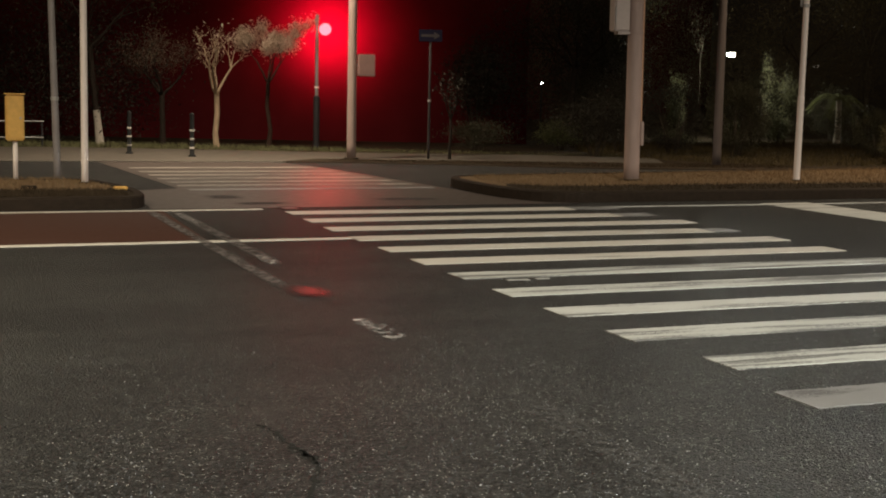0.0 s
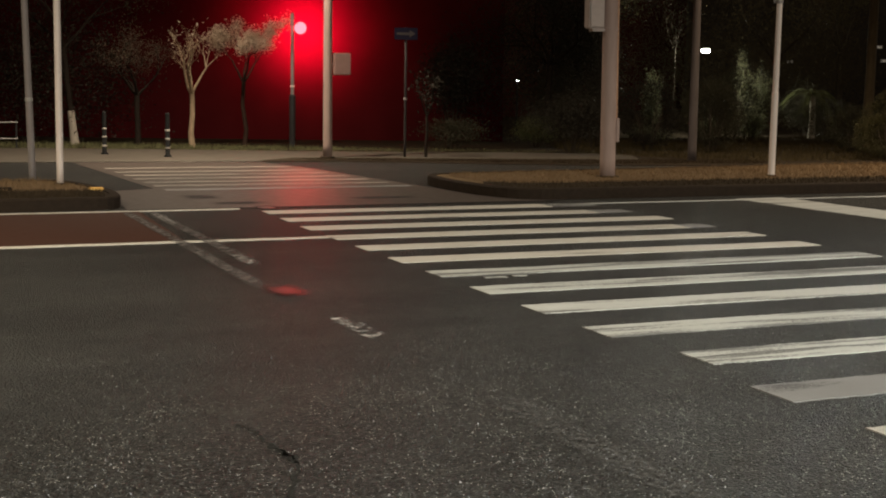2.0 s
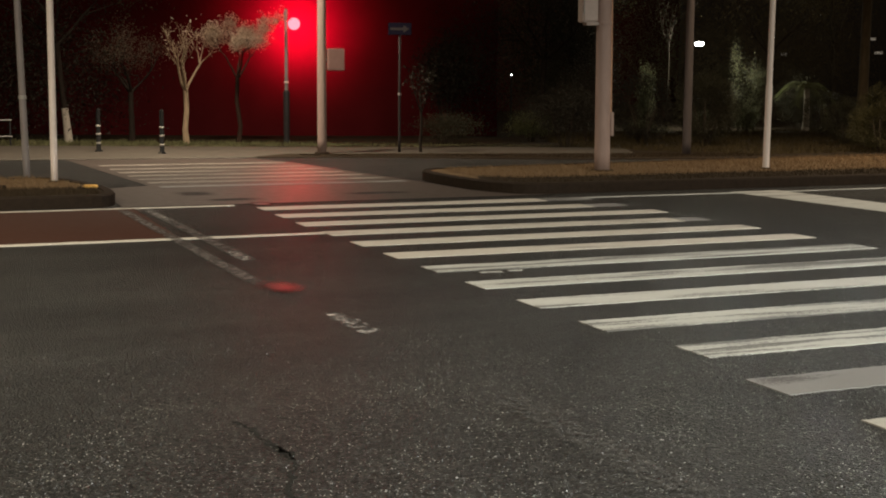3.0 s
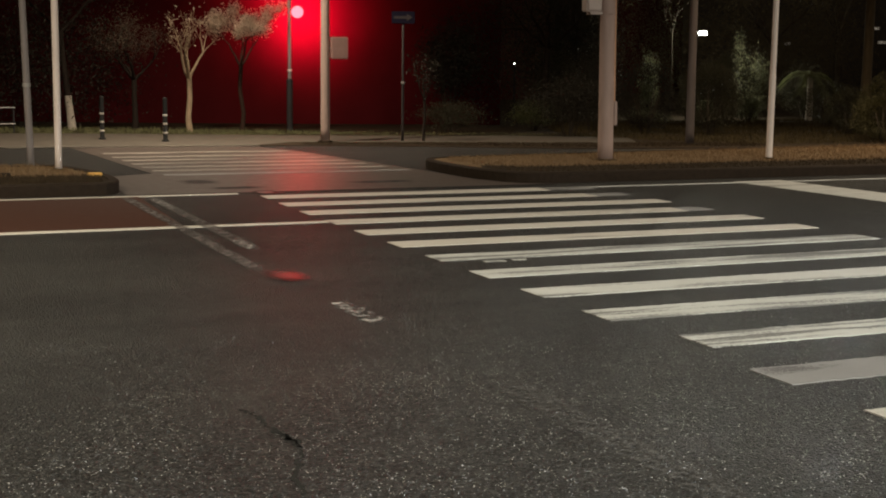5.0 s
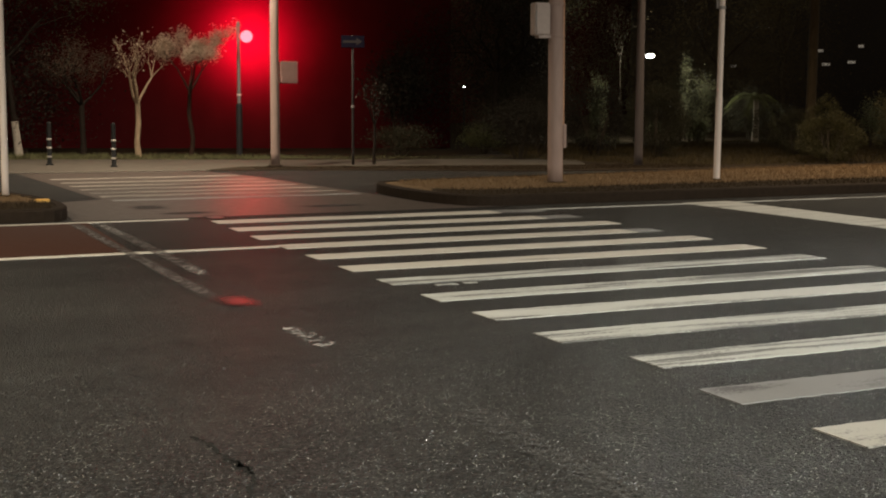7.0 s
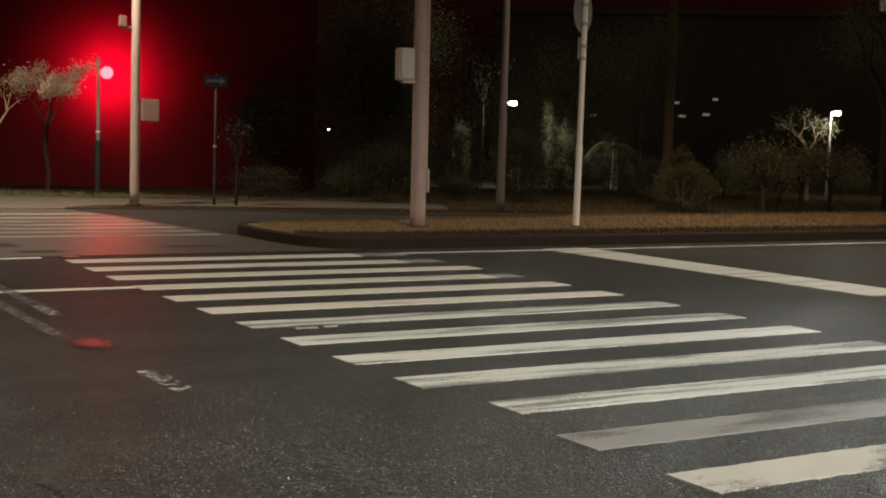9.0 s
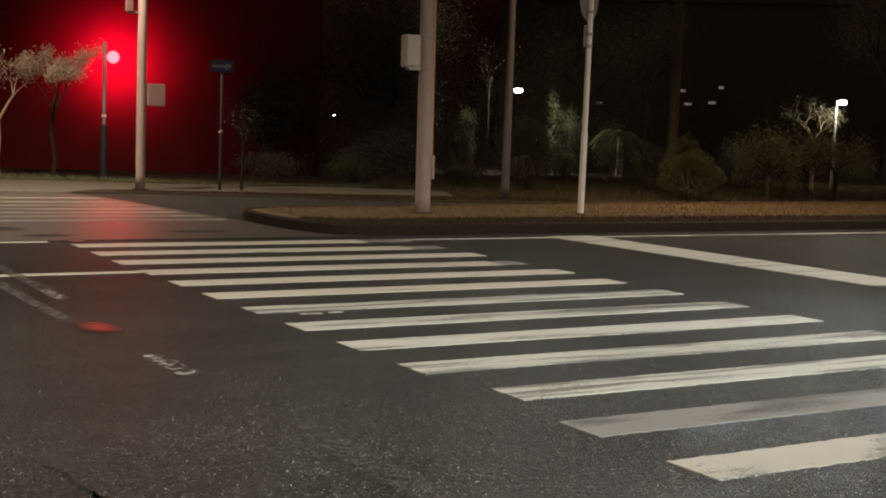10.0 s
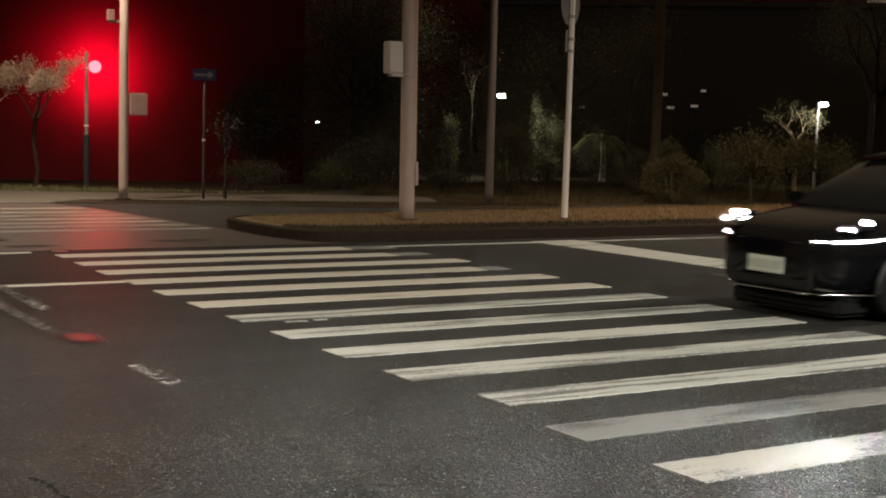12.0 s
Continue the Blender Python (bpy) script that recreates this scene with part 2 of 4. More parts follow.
M_YELLOW = plain("yellow_paint", (0.68, 0.40, 0.10), 0.5, 0, 10, 0.2, 0.08)
M_BLUE = plain("blue_sheet", (0.010, 0.008, 0.020), 0.6, gloss=0.1)
M_SIGNBACK = plain("sign_back", (0.34, 0.32, 0.31), 0.5, 0.3)
M_BOX = plain("cabinet_paint", (0.52, 0.44, 0.40), 0.5, 0, 9, 0.14, 0.06)
# the signal's red light is painted into this cabinet colour
M_BOX_REDLIT = plain("red_lit_cabinet_paint", (0.33, 0.20, 0.175), 0.5, 0, 9, 0.14, 0.06)
M_BARK = plain("bark", (0.40, 0.30, 0.20), 0.9, 0, 16, 0.4, 0.6, (1, 1, 0.25))
M_DARKBARK = plain("dark_bark", (0.060, 0.048, 0.036), 0.9, 0, 16, 0.4, 0.6, (1, 1, 0.25))
# bark copy darkened to stand in for trunks that no lamp reaches
M_BLACKBARK = plain("unlit_bark", (0.026, 0.020, 0.016), 0.9, 0, 16, 0.4, 0.6, (1, 1, 0.25))
M_BROWNBARK = plain("brown_bark", (0.04, 0.024, 0.018), 0.9, 0, 16, 0.4, 0.6, (1, 1, 0.25))
M_LIME = plain("limewashed_bark", (0.50, 0.45, 0.38), 0.9, 0, 12, 0.25, 0.4)
def leaf_material(name, colour, through_share=0.35):
    """A leaf: two scales of colour, and light that shines through the blade."""
    m = plain(name, colour, 0.7, 0, 3, 0.4, 0.0)
    nt = m.node_tree
    b = nt.nodes["Principled BSDF"]
    back = nt.nodes.new("ShaderNodeBsdfTranslucent")
    back.inputs["Color"].default_value = rgb(tuple(c * 1.2 for c in colour))
    both = nt.nodes.new("ShaderNodeMixShader")
    both.inputs["Fac"].default_value = through_share
    nt.links.new(b.outputs["BSDF"], both.inputs[1])
    nt.links.new(back.outputs["BSDF"], both.inputs[2])
    nt.links.new(both.outputs["Shader"], nt.nodes["Material Output"].inputs["Surface"])
    return m


M_LEAF = leaf_material("dry_leaf", (0.52, 0.41, 0.31), 0.3)
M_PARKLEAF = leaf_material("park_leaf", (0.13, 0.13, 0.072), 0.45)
M_GREEN = leaf_material("green_leaf", (0.125, 0.135, 0.058), 0.45)
# dim and faint leaves are darker copies standing in for unlit foliage
M_DIMLEAF = leaf_material("dim_leaf", (0.055, 0.050, 0.028))
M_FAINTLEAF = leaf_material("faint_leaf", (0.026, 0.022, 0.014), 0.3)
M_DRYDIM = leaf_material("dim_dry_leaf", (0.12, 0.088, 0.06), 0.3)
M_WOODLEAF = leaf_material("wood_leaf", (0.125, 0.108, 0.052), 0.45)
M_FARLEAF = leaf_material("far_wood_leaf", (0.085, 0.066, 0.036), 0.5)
M_OLIVE = leaf_material("olive_leaf", (0.078, 0.07, 0.028), 0.4)
M_TRUNK = plain("dim_brown_bark", (0.095, 0.074, 0.048), 0.9, 0, 16, 0.4, 0.6, (1, 1, 0.25))
# reddened so that the added halo spot reads as glow round the signal
M_BACKDROP = plain("halo_red_backdrop", (0.078, 0.0085, 0.010), 0.95, 0, 0.6, 0.3, 0.2)
M_ARROW = plain("dull_white_sheet", (0.04, 0.032, 0.034), 0.6)
M_BAND = plain("reflective_band", (0.45, 0.42, 0.38), 0.4)
M_COVER = plain("dark_ground_cover", (0.050, 0.036, 0.022), 0.9, 0, 5, 0.5, 0.0)
M_RED_LENS = glow("red_lens", (1.0, 0.035, 0.045), 13)
M_LAMP_LENS = glow("lamp_lens", (0.95, 1.0, 0.93), 40)
M_WINDOW_GLOW = glow("lit_window", (1.0, 0.93, 0.8), 0.10)
M_CARPAINT = plain("black_car_paint", (0.003, 0.003, 0.004), 0.13, 0, 20, 0.1, 0.0)
M_GLASS = plain("dark_glass", (0.006, 0.007, 0.008), 0.06, 0, 20, 0.1, 0.0)
M_CHROME = plain("chrome", (0.7, 0.7, 0.7), 0.15, 1.0, 20, 0.05, 0.0)
M_TYRE = plain("tyre_rubber", (0.015, 0.015, 0.015), 0.85)
M_HEADLAMP = glow("headlamp_led", (0.95, 0.98, 1.0), 240)
M_BEAM = glow("low_beam_led", (0.92, 0.97, 1.0), 170000)
M_DRL = glow("running_light", (0.95, 0.97, 1.0), 9)
M_PLATE = plain("plate_enamel", (0.62, 0.66, 0.60), 0.4, 0, 6, 0.05, 0.0)
M_BARS = plain("plate_bars", (0.40, 0.43, 0.39), 0.5)


# ---------------------------------------------------------------- mesh helpers
def mesh_ob(name, verts, faces, material, parent=None, label="", smooth=False):
    me = bpy.data.meshes.new(name)
    me.from_pydata([tuple(v) for v in verts], [], [tuple(f) for f in faces])
    me.materials.append(material)
    if smooth:
        me.polygons.foreach_set("use_smooth", [True] * len(me.polygons))
    ob = new(name, me)
    if parent is not None:
        ob.parent = parent
    if label:
        ob["label"] = label
    return ob


def part(name, bm, material, parent=None, label="", smooth=False):
    me = bpy.data.meshes.new(name)
    bmesh.ops.recalc_face_normals(bm, faces=bm.faces)
    bm.to_mesh(me)
    bm.free()
    me.materials.append(material)
    if smooth:
        me.polygons.foreach_set("use_smooth", [True] * len(me.polygons))
    ob = new(name, me)
    if parent is not None:
        ob.parent = parent
    if label:
        ob["label"] = label
    return ob


def thing(name, place, label, category, group="", turn=(0, 0, 0)):
    ob = new(name)
    ob.matrix_world = pose(*place, *turn)
    return tagged(ob, label, category, group)


def box(size, centre, bevel=0.01):
    bm = bmesh.new()
    bmesh.ops.create_cube(bm, size=1)
    bmesh.ops.scale(bm, vec=size, verts=bm.verts)
    if bevel:
        bmesh.ops.bevel(bm, geom=bm.edges[:], offset=bevel, segments=2, affect="EDGES", clamp_overlap=True)
    bmesh.ops.translate(bm, vec=centre, verts=bm.verts)
    return bm


def lathe(profile, seg=24, centre=(0, 0)):
    """A solid of revolution from (radius, height) pairs, closed at both ends."""
    bm = bmesh.new()
    rings = []
    for r, z in profile:
        rings.append([bm.verts.new((centre[0] + r * math.cos(2 * math.pi * k / seg), centre[1] + r * math.sin(2 * math.pi * k / seg), z)) for k in range(seg)])
    for a, b in zip(rings, rings[1:]):
        for k in range(seg):
            bm.faces.new((a[k], a[(k + 1) % seg], b[(k + 1) % seg], b[k]))
    bm.faces.new(rings[0][::-1])
    bm.faces.new(rings[-1])
    return bm


def disc_to(axis_point, radius, depth, seg=32, axis="y"):
    bm = lathe([(radius * 0.97, -depth / 2), (radius, -depth / 2 + 0.004), (radius, depth / 2 - 0.004), (radius * 0.97, depth / 2)], seg)
    rot = {"y": Matrix.Rotation(radians(90), 4, "X"), "x": Matrix.Rotation(radians(90), 4, "Y"), "z": Matrix.Identity(4)}[axis]
    bm.transform(Matrix.Translation(axis_point) @ rot)
    return bm


def tube_along(points, radii, sides=8):
    """Vertices and faces of a tapered tube through points."""
    vs, fs = [], []
    n = len(points)
    for i, (p, r) in enumerate(zip(points, radii)):
        d = (points[min(i + 1, n - 1)] - points[max(i - 1, 0)]).normalized()
        a = d.orthogonal().normalized()
        b = d.cross(a)
        for k in range(sides):
            t = 2 * math.pi * k / sides
            vs.append(p + (a * math.cos(t) + b * math.sin(t)) * r)
        if i:
            o = (i - 1) * sides
            for k in range(sides):
                fs.append((o + k, o + (k + 1) % sides, o + sides + (k + 1) % sides, o + sides + k))
    return vs, fs


def offset_in(poly, d):
    """A polygon moved inwards by d (counter-clockwise)."""
    out = []
    n = len(poly)
    for i in range(n):
        p, q, r = Vector(poly[i - 1]), Vector(poly[i]), Vector(poly[(i + 1) % n])
        e1, e2 = (q - p).normalized(), (r - q).normalized()
        n1, n2 = Vector((-e1.y, e1.x)), Vector((-e2.y, e2.x))
        m = (n1 + n2).normalized()
        out.append(tuple(q + m * (d / max(0.3, m.dot(n1)))))
    return out


def smooth_poly(poly, keep, rounds=2):
    """Cuts the corners of a polygon, but for those listed in keep."""
    for _ in range(rounds):
        out, kept = [], set()
        n = len(poly)
        for i, p in enumerate(poly):
            if i in keep:
                kept.add(len(out))
                out.append(p)
            else:
                a, b = poly[i - 1], poly[(i + 1) % n]
                out.append((p[0] * 0.75 + a[0] * 0.25, p[1] * 0.75 + a[1] * 0.25))
                out.append((p[0] * 0.75 + b[0] * 0.25, p[1] * 0.75 + b[1] * 0.25))
        poly, keep = out, kept
    return poly


def sheet(name, poly, z, material, label, category):
    bm = bmesh.new()
    bm.faces.new([bm.verts.new((x, y, z)) for x, y in poly])
    bm.normal_update()
    bmesh.ops.triangulate(bm, faces=bm.faces[:], quad_method="BEAUTY", ngon_method="EAR_CLIP")
    ob = part(name, bm, material)
    return tagged(ob, label, category, kind="structure")


def kerb_ring(name, poly, height, width, label, material):
    inner, lip = offset_in(poly, width), offset_in(poly, 0.02)
    n = len(poly)
    vs = [(x, y, -0.02) for x, y in poly] + [(x, y, height - 0.02) for x, y in poly] + [(x, y, height) for x, y in lip] + [(x, y, height) for x, y in inner] + [(x, y, -0.02) for x, y in inner]
    fs = []
    for i in range(n):
        j = (i + 1) % n
        for k in range(4):
            fs.append((k * n + i, k * n + j, (k + 1) * n + j, (k + 1) * n + i))
    return tagged(mesh_ob(name, vs, fs, material), label, "kerb", kind="structure")


def inside(poly, x, y):
    hit = np.zeros(len(x), bool)
    n = len(poly)
    for i in range(n):
        (x1, y1), (x2, y2) = poly[i], poly[(i + 1) % n]
        c = ((y1 > y) != (y2 > y)) & (x < (x2 - x1) * (y - y1) / ((y2 - y1) or 1e-9) + x1)
        hit ^= c
    return hit


def blades(name, poly, z, count, tall, material, label, seed, lean=0.6):
    """Grass in one sheet of thin, bent blades."""
    r = np.random.default_rng(seed)
    xs, ys = [p[0] for p in poly], [p[1] for p in poly]
    x, y = r.uniform(min(xs), max(xs), count), r.uniform(min(ys), max(ys), count)
    ok = inside(poly, x, y)
    x, y = x[ok], y[ok]
    n = len(x)
    a, h, w = r.uniform(0, 6.28, n), tall * r.uniform(0.4, 1.25, n), r.uniform(0.004, 0.010, n)
    lx, ly = lean * h * r.normal(0, 0.7, n), lean * h * r.normal(0, 0.7, n)
    v = np.empty((n, 3, 3))
    v[:, 0] = np.c_[x - w * np.cos(a), y - w * np.sin(a), np.full(n, z - 0.01)]
    v[:, 1] = np.c_[x + w * np.cos(a), y + w * np.sin(a), np.full(n, z - 0.01)]
    v[:, 2] = np.c_[x + lx, y + ly, z + h]
    f = np.arange(n * 3).reshape(n, 3)
    ob = mesh_ob(name, v.reshape(-1, 3).tolist(), f.tolist(), material)
    return tagged(ob, label, "grass", kind="stuff")


def leaf_mesh(centres, size, seed, squash=0.6):
    """Vertices and faces of one small folded leaf at each centre."""
    r = np.random.default_rng(seed)
    n = len(centres)
    c = np.asarray(centres)
    d = r.normal(0, 1, (n, 3))
    d /= np.linalg.norm(d, axis=1)[:, None]
    e = np.cross(d, r.normal(0, 1, (n, 3)))
    e /= np.linalg.norm(e, axis=1)[:, None]
    s = size * r.uniform(0.5, 1.3, n)[:, None]
    v = np.stack([c - d * s, c + e * s * squash * 0.5, c + d * s, c - e * s * squash * 0.5], 1)
    return v.reshape(-1, 3).tolist(), np.arange(n * 4).reshape(n, 4).tolist()


# ---------------------------------------------------------------- ground and roads
sheet("ground", [(-400, -400), (400, -400), (400, 400), (-400, 400)], -0.03, M_SOIL, "dark bare soil under the park and far verges", "ground")
sheet("road", [(-160, -60), (160, -60), (160, 24), (-160, 24)], 0.0, M_ASPHALT, "dark grey rolled asphalt road with stones and painted glints", "road")
sheet("bike_lane", [(-90, 8.95), (-1.62, 8.95), (-1.50, 12.36), (-90, 12.36)], 0.004, M_RED, "dull red asphalt cycle lane along the kerb", "cycle lane")
sheet("apron", [(-1.62, 12.56), (4.9, 12.56), (4.35, 12.8), (3.98, 13.7), (3.85, 15.7), (3.30, 21.0), (2.9, 22.6), (-1.0, 23.6), (-0.62, 16.0), (-1.45, 15.6)], 0.004, M_CONCRETE, "light worn concrete strip under the slip road crossing", "pavement")

def raised(name, poly, z, material, label, category):
    bm = bmesh.new()
    bm.faces.new([bm.verts.new((x, y, z)) for x, y in offset_in(poly, 0.15)])
    bm.normal_update()
    bmesh.ops.triangulate(bm, faces=bm.faces[:], quad_method="BEAUTY", ngon_method="EAR_CLIP")
    return tagged(part(name, bm, material), label, category, kind="structure")


# bare soil verge round the outer bend of the slip road, and the footway that crosses it
SOIL_FAR = [(3.0, 22.75), (4.6, 22.4), (6.3, 21.75), (8.0, 20.9), (9.6, 20.2), (12.5, 19.6), (18.0, 19.5), (90, 19.6), (90, 27.0), (12.8, 27.0), (3.0, 27.0)]
raised("verge_far", SOIL_FAR, 0.025, M_SOIL, "dark bare soil verge beyond the slip road", "verge")
kerb_ring("kerb_far", SOIL_FAR, 0.027, 0.15, "dark low kerb along the outer bend of the slip road", M_KERB)
FOOTWAY = [(-60, 24.0), (-1.0, 23.1), (2.9, 22.7), (4.0, 23.75), (5.5, 23.35), (8.8, 22.45), (11.9, 21.75), (12.9, 23.9), (10.2, 25.1), (6.45, 25.9), (4.6, 26.6), (2.2, 27.5), (-1.0, 28.6), (-60, 32.0)]
raised("pavement", FOOTWAY, 0.036, M_PAVING, "pale paved footway beyond the slip road", "pavement")
kerb_ring("kerb_footway", FOOTWAY, 0.036, 0.15, "flush pale kerb along the far footway", M_PAVING)

ISLAND_R = smooth_poly([(120, 12.55), (120, 18.4), (15.0, 17.8), (9.0, 16.95), (4.7, 16.5), (4.05, 16.1), (3.92, 14.9), (4.02, 13.5), (4.35, 12.75), (5.1, 12.55)], {0, 1})
ISLAND_L = smooth_poly([(-90, 12.58), (-2.2, 12.58), (-1.66, 12.7), (-1.55, 13.8), (-1.78, 15.3), (-2.2, 16.5), (-90, 16.9)], {0, 6})
KERB_H = 0.17
for key, poly in (("right", ISLAND_R), ("left", ISLAND_L)):
    kerb_ring("kerb_" + key, poly, KERB_H, 0.14, "dark weathered stone kerb round a verge island", M_KERB)
    inner = offset_in(poly, 0.139)
    bm = bmesh.new()
    bm.faces.new([bm.verts.new((x, y, KERB_H - 0.015)) for x, y in inner])
    bm.normal_update()
    bmesh.ops.triangulate(bm, faces=bm.faces[:], quad_method="BEAUTY", ngon_method="EAR_CLIP")
    tagged(part("verge_" + key, bm, M_TURF if key == "right" else M_SOIL), "verge island of dry brown turf and bare soil", "verge", kind="structure")

# strip of dry turf on the rear half of the left island
TURF_L = [(-40, 14.1), (-2.0, 13.9), (-1.80, 14.2), (-2.0, 15.4), (-2.4, 16.2), (-40, 16.6)]
sheet("turf_strip", TURF_L, KERB_H - 0.011, M_TURF, "strip of dry brown turf on the island", "turf")
near_r = [(4.9, 13.85), (30, 13.9), (30, 18.0), (15.0, 17.6), (9.0, 16.75), (4.7, 16.3), (4.35, 15.6), (4.4, 14.6)]
sheet("soil_strip", [(4.55, 12.75), (60, 12.72), (60, 13.9), (4.95, 13.85), (4.45, 14.4), (4.25, 14.0), (4.3, 13.2)], KERB_H - 0.011, M_SOIL, "bare dark soil along the island kerb", "soil")
blades("dry_grass", near_r, KERB_H - 0.015, 56000, 0.06, M_STRAW, "short dry straw-coloured grass on the verge island", 3)
blades("dry_grass", [(-9, 14.1), (-2.0, 13.9), (-1.85, 14.2), (-2.05, 15.4), (-2.4, 16.2), (-9, 16.5)], KERB_H - 0.012, 11000, 0.06, M_STRAW, "short dry straw-coloured grass on the verge island", 4)
blades("ground_cover", [(-9, 12.8), (-2.1, 12.78), (-1.85, 12.9), (-1.8, 13.8), (-2.0, 14.0), (-9, 14.2)], KERB_H - 0.015, 16000, 0.05, M_COVER, "dark low ground cover along the kerb", 6)
blades("ground_cover", [(4.45, 12.78), (30, 12.72), (30, 14.0), (4.9, 13.95), (4.4, 14.4), (4.3, 13.4)], KERB_H - 0.015, 26000, 0.05, M_COVER, "dark trodden grass along the kerb", 7)
back_edge = [(-14, 29.6), (-0.9, 28.6), (2.3, 27.5), (4.7, 26.6), (6.5, 25.95), (10.2, 25.15), (12.6, 24.2), (12.8, 25.0), (10.4, 26.4), (7.6, 27.6), (5.2, 29.4), (3.1, 30.6), (-0.4, 31.9), (-14, 32.6)]
blades("ground_cover", [(4.0, 22.7), (6.3, 21.9), (8.0, 21.1), (9.6, 20.4), (14.5, 19.8), (14.5, 21.2), (11.9, 21.6), (8.7, 22.35), (5.5, 23.2), (4.1, 23.4)], 0.02, 26000, 0.05, M_COVER, "dark low plants along the slip road kerb", 8)
blades("park_grass", [(11.5, 24.6), (14.0, 20.4), (30.0, 20.0), (36.0, 27.0), (29.0, 33.0), (15.0, 33.0)], 0.0, 90000, 0.14, M_PARKGRASS, "rough dim grass under the park trees", 15)
blades("verge_grass", back_edge, 0.0, 46000, 0.09, M_GREENBLADE, "pale rough grass along the back of the footway", 5)


# ---------------------------------------------------------------- road markings
def ragged_bar(x0, x1, y0, y1, z, seed, ragged=0.012, skew=0.0):
    """A painted bar with slightly uneven edges and 3 mm of thickness."""
    r = random.Random(seed)
    n = max(4, min(400, int((x1 - x0) / 0.05)))
    vs, fs = [], []
    for i in range(n + 1):
        x = x0 + (x1 - x0) * i / n
        a, b = y0 + r.uniform(-ragged, ragged), y1 + r.uniform(-ragged, ragged)
        s = skew * i / n
        vs += [(x, a + s, 0.0), (x, a + s + 0.004, z), (x, b + s - 0.004, z), (x, b + s, 0.0)]
        if i:
            o = 4 * (i - 1)
            fs += [(o + k, o + 4 + k, o + 5 + k, o + 1 + k) for k in range(3)]
    fs += [(0, 1, 2, 3), (4 * n + 3, 4 * n + 2, 4 * n + 1, 4 * n)]
    return vs, fs


crossing = thing("crosswalk", (0, 0, 0), "white painted zebra crossing with worn nearer bars", "crosswalk")
crossing["kind"] = "structure"
ENDS = {12: (0.06, 4.25), 11: (0.03, 4.45), 9: (0.0, 4.6), 2: (0.16, 5.02)}
for i in range(-5, 13):
    x0, x1 = ENDS.get(i, (0.0, 5.01))
    m = M_PAINT if i >= 7 else M_PAINT_COOL if i == 4 else M_PAINT_WORN if i == 1 else M_PAINT_NEAR if i <= 0 else M_PAINT_STREAK
    vs, fs = ragged_bar(x0, x1, i - 0.41, i, 0.006, 40 + i, 0.006 if i > 5 else 0.009)
    mesh_ob("stripe", vs, fs, m, crossing)
    if x1 < 4.9:
        vs, fs = ragged_bar(x1 + 0.002, 5.0, i - 0.40, i - 0.03, 0.005, 80 + i, 0.02)
        mesh_ob("faded_end", vs, fs, M_PAINT_WORN, crossing, "end of a bar worn nearly away")

far_crossing = thing("crosswalk", (0, 0, 0), "faded white zebra crossing over the slip road", "crosswalk")
far_crossing["kind"] = "structure"
for i, y in enumerate((15.55, 16.38, 17.2, 18.02, 18.9, 19.8, 20.9)):
    vs, fs = ragged_bar(-0.50 - 0.02 * i, 3.66 - 0.09 * i, y + 0.04, y + 0.27, 0.009, 120 + i)
    mesh_ob("stripe", vs, fs, M_PAINT_FAR if i else M_PAINT_WORN, far_crossing)


def line(name, x0, x1, y0, width, skew, m, label, seed, z=0.007):
    vs, fs = ragged_bar(x0, x1, y0, y0 + width, z, seed, 0.01, skew)
    return tagged(mesh_ob(name, vs, fs, m), label, "road marking", kind="structure")


line("lane_line", -60, -0.02, 8.78, 0.15, 0.0, M_PAINT, "white line between carriageway and cycle lane", 7)
line("edge_line", -60, -0.15, 12.30, 0.13, 0.0, M_PAINT, "white edge line beside the kerb", 8)
line("edge_line", 4.25, 70, 11.87, 0.085, -0.2, M_PAINT_STREAK, "thin white edge line beside the kerb", 9)
vs, fs = ragged_bar(-0.2, 6.3, -0.46, 0.46, 0.008, 10, 0.015)
stop = tagged(mesh_ob("stop_line", vs, fs, M_PAINT_COOL), "broad white stop line across the lanes", "road marking", kind="structure")
stop.matrix_world = pose(8.18, 11.85, 0, 0, 0, -87.8)


def old_line(y0, y1, x, width, seed, m):
    r = random.Random(seed)
    n = int((y1 - y0) / 0.14)
    vs, fs = [], []
    for i in range(n + 1):
        y = y0 + (y1 - y0) * i / n
        w = width * (1 if 0 < i < n else 0.3)
        a, b = x - w / 2 + r.uniform(-0.02, 0.02), x + w / 2 + r.uniform(-0.02, 0.02)
        vs += [(a, y, 0.0085 + 0.0004 * (seed - 10)), (b, y, 0.0085 + 0.0004 * (seed - 10))]
        if i:
            fs.append((2 * i - 2, 2 * i - 1, 2 * i + 1, 2 * i))
    return tagged(mesh_ob("old_stop_line", vs, fs, m), "ghost of a removed stop line, worn pale streaks", "road marking", kind="structure")


old_line(5.4, 12.3, -1.69, 0.16, 11, M_GHOST)
old_line(6.85, 12.2, -1.38, 0.18, 12, M_GHOST)
old_line(6.85, 7.6, -1.39, 0.16, 13, M_REMNANT)
old_line(10.6, 11.9, -1.38, 0.11, 16, M_REMNANT)
old_line(3.05, 3.92, -1.55, 0.20, 14, M_REMNANT)
old_line(-2.4, 1.25, -1.50, 0.26, 17, M_GHOST_FAINT)

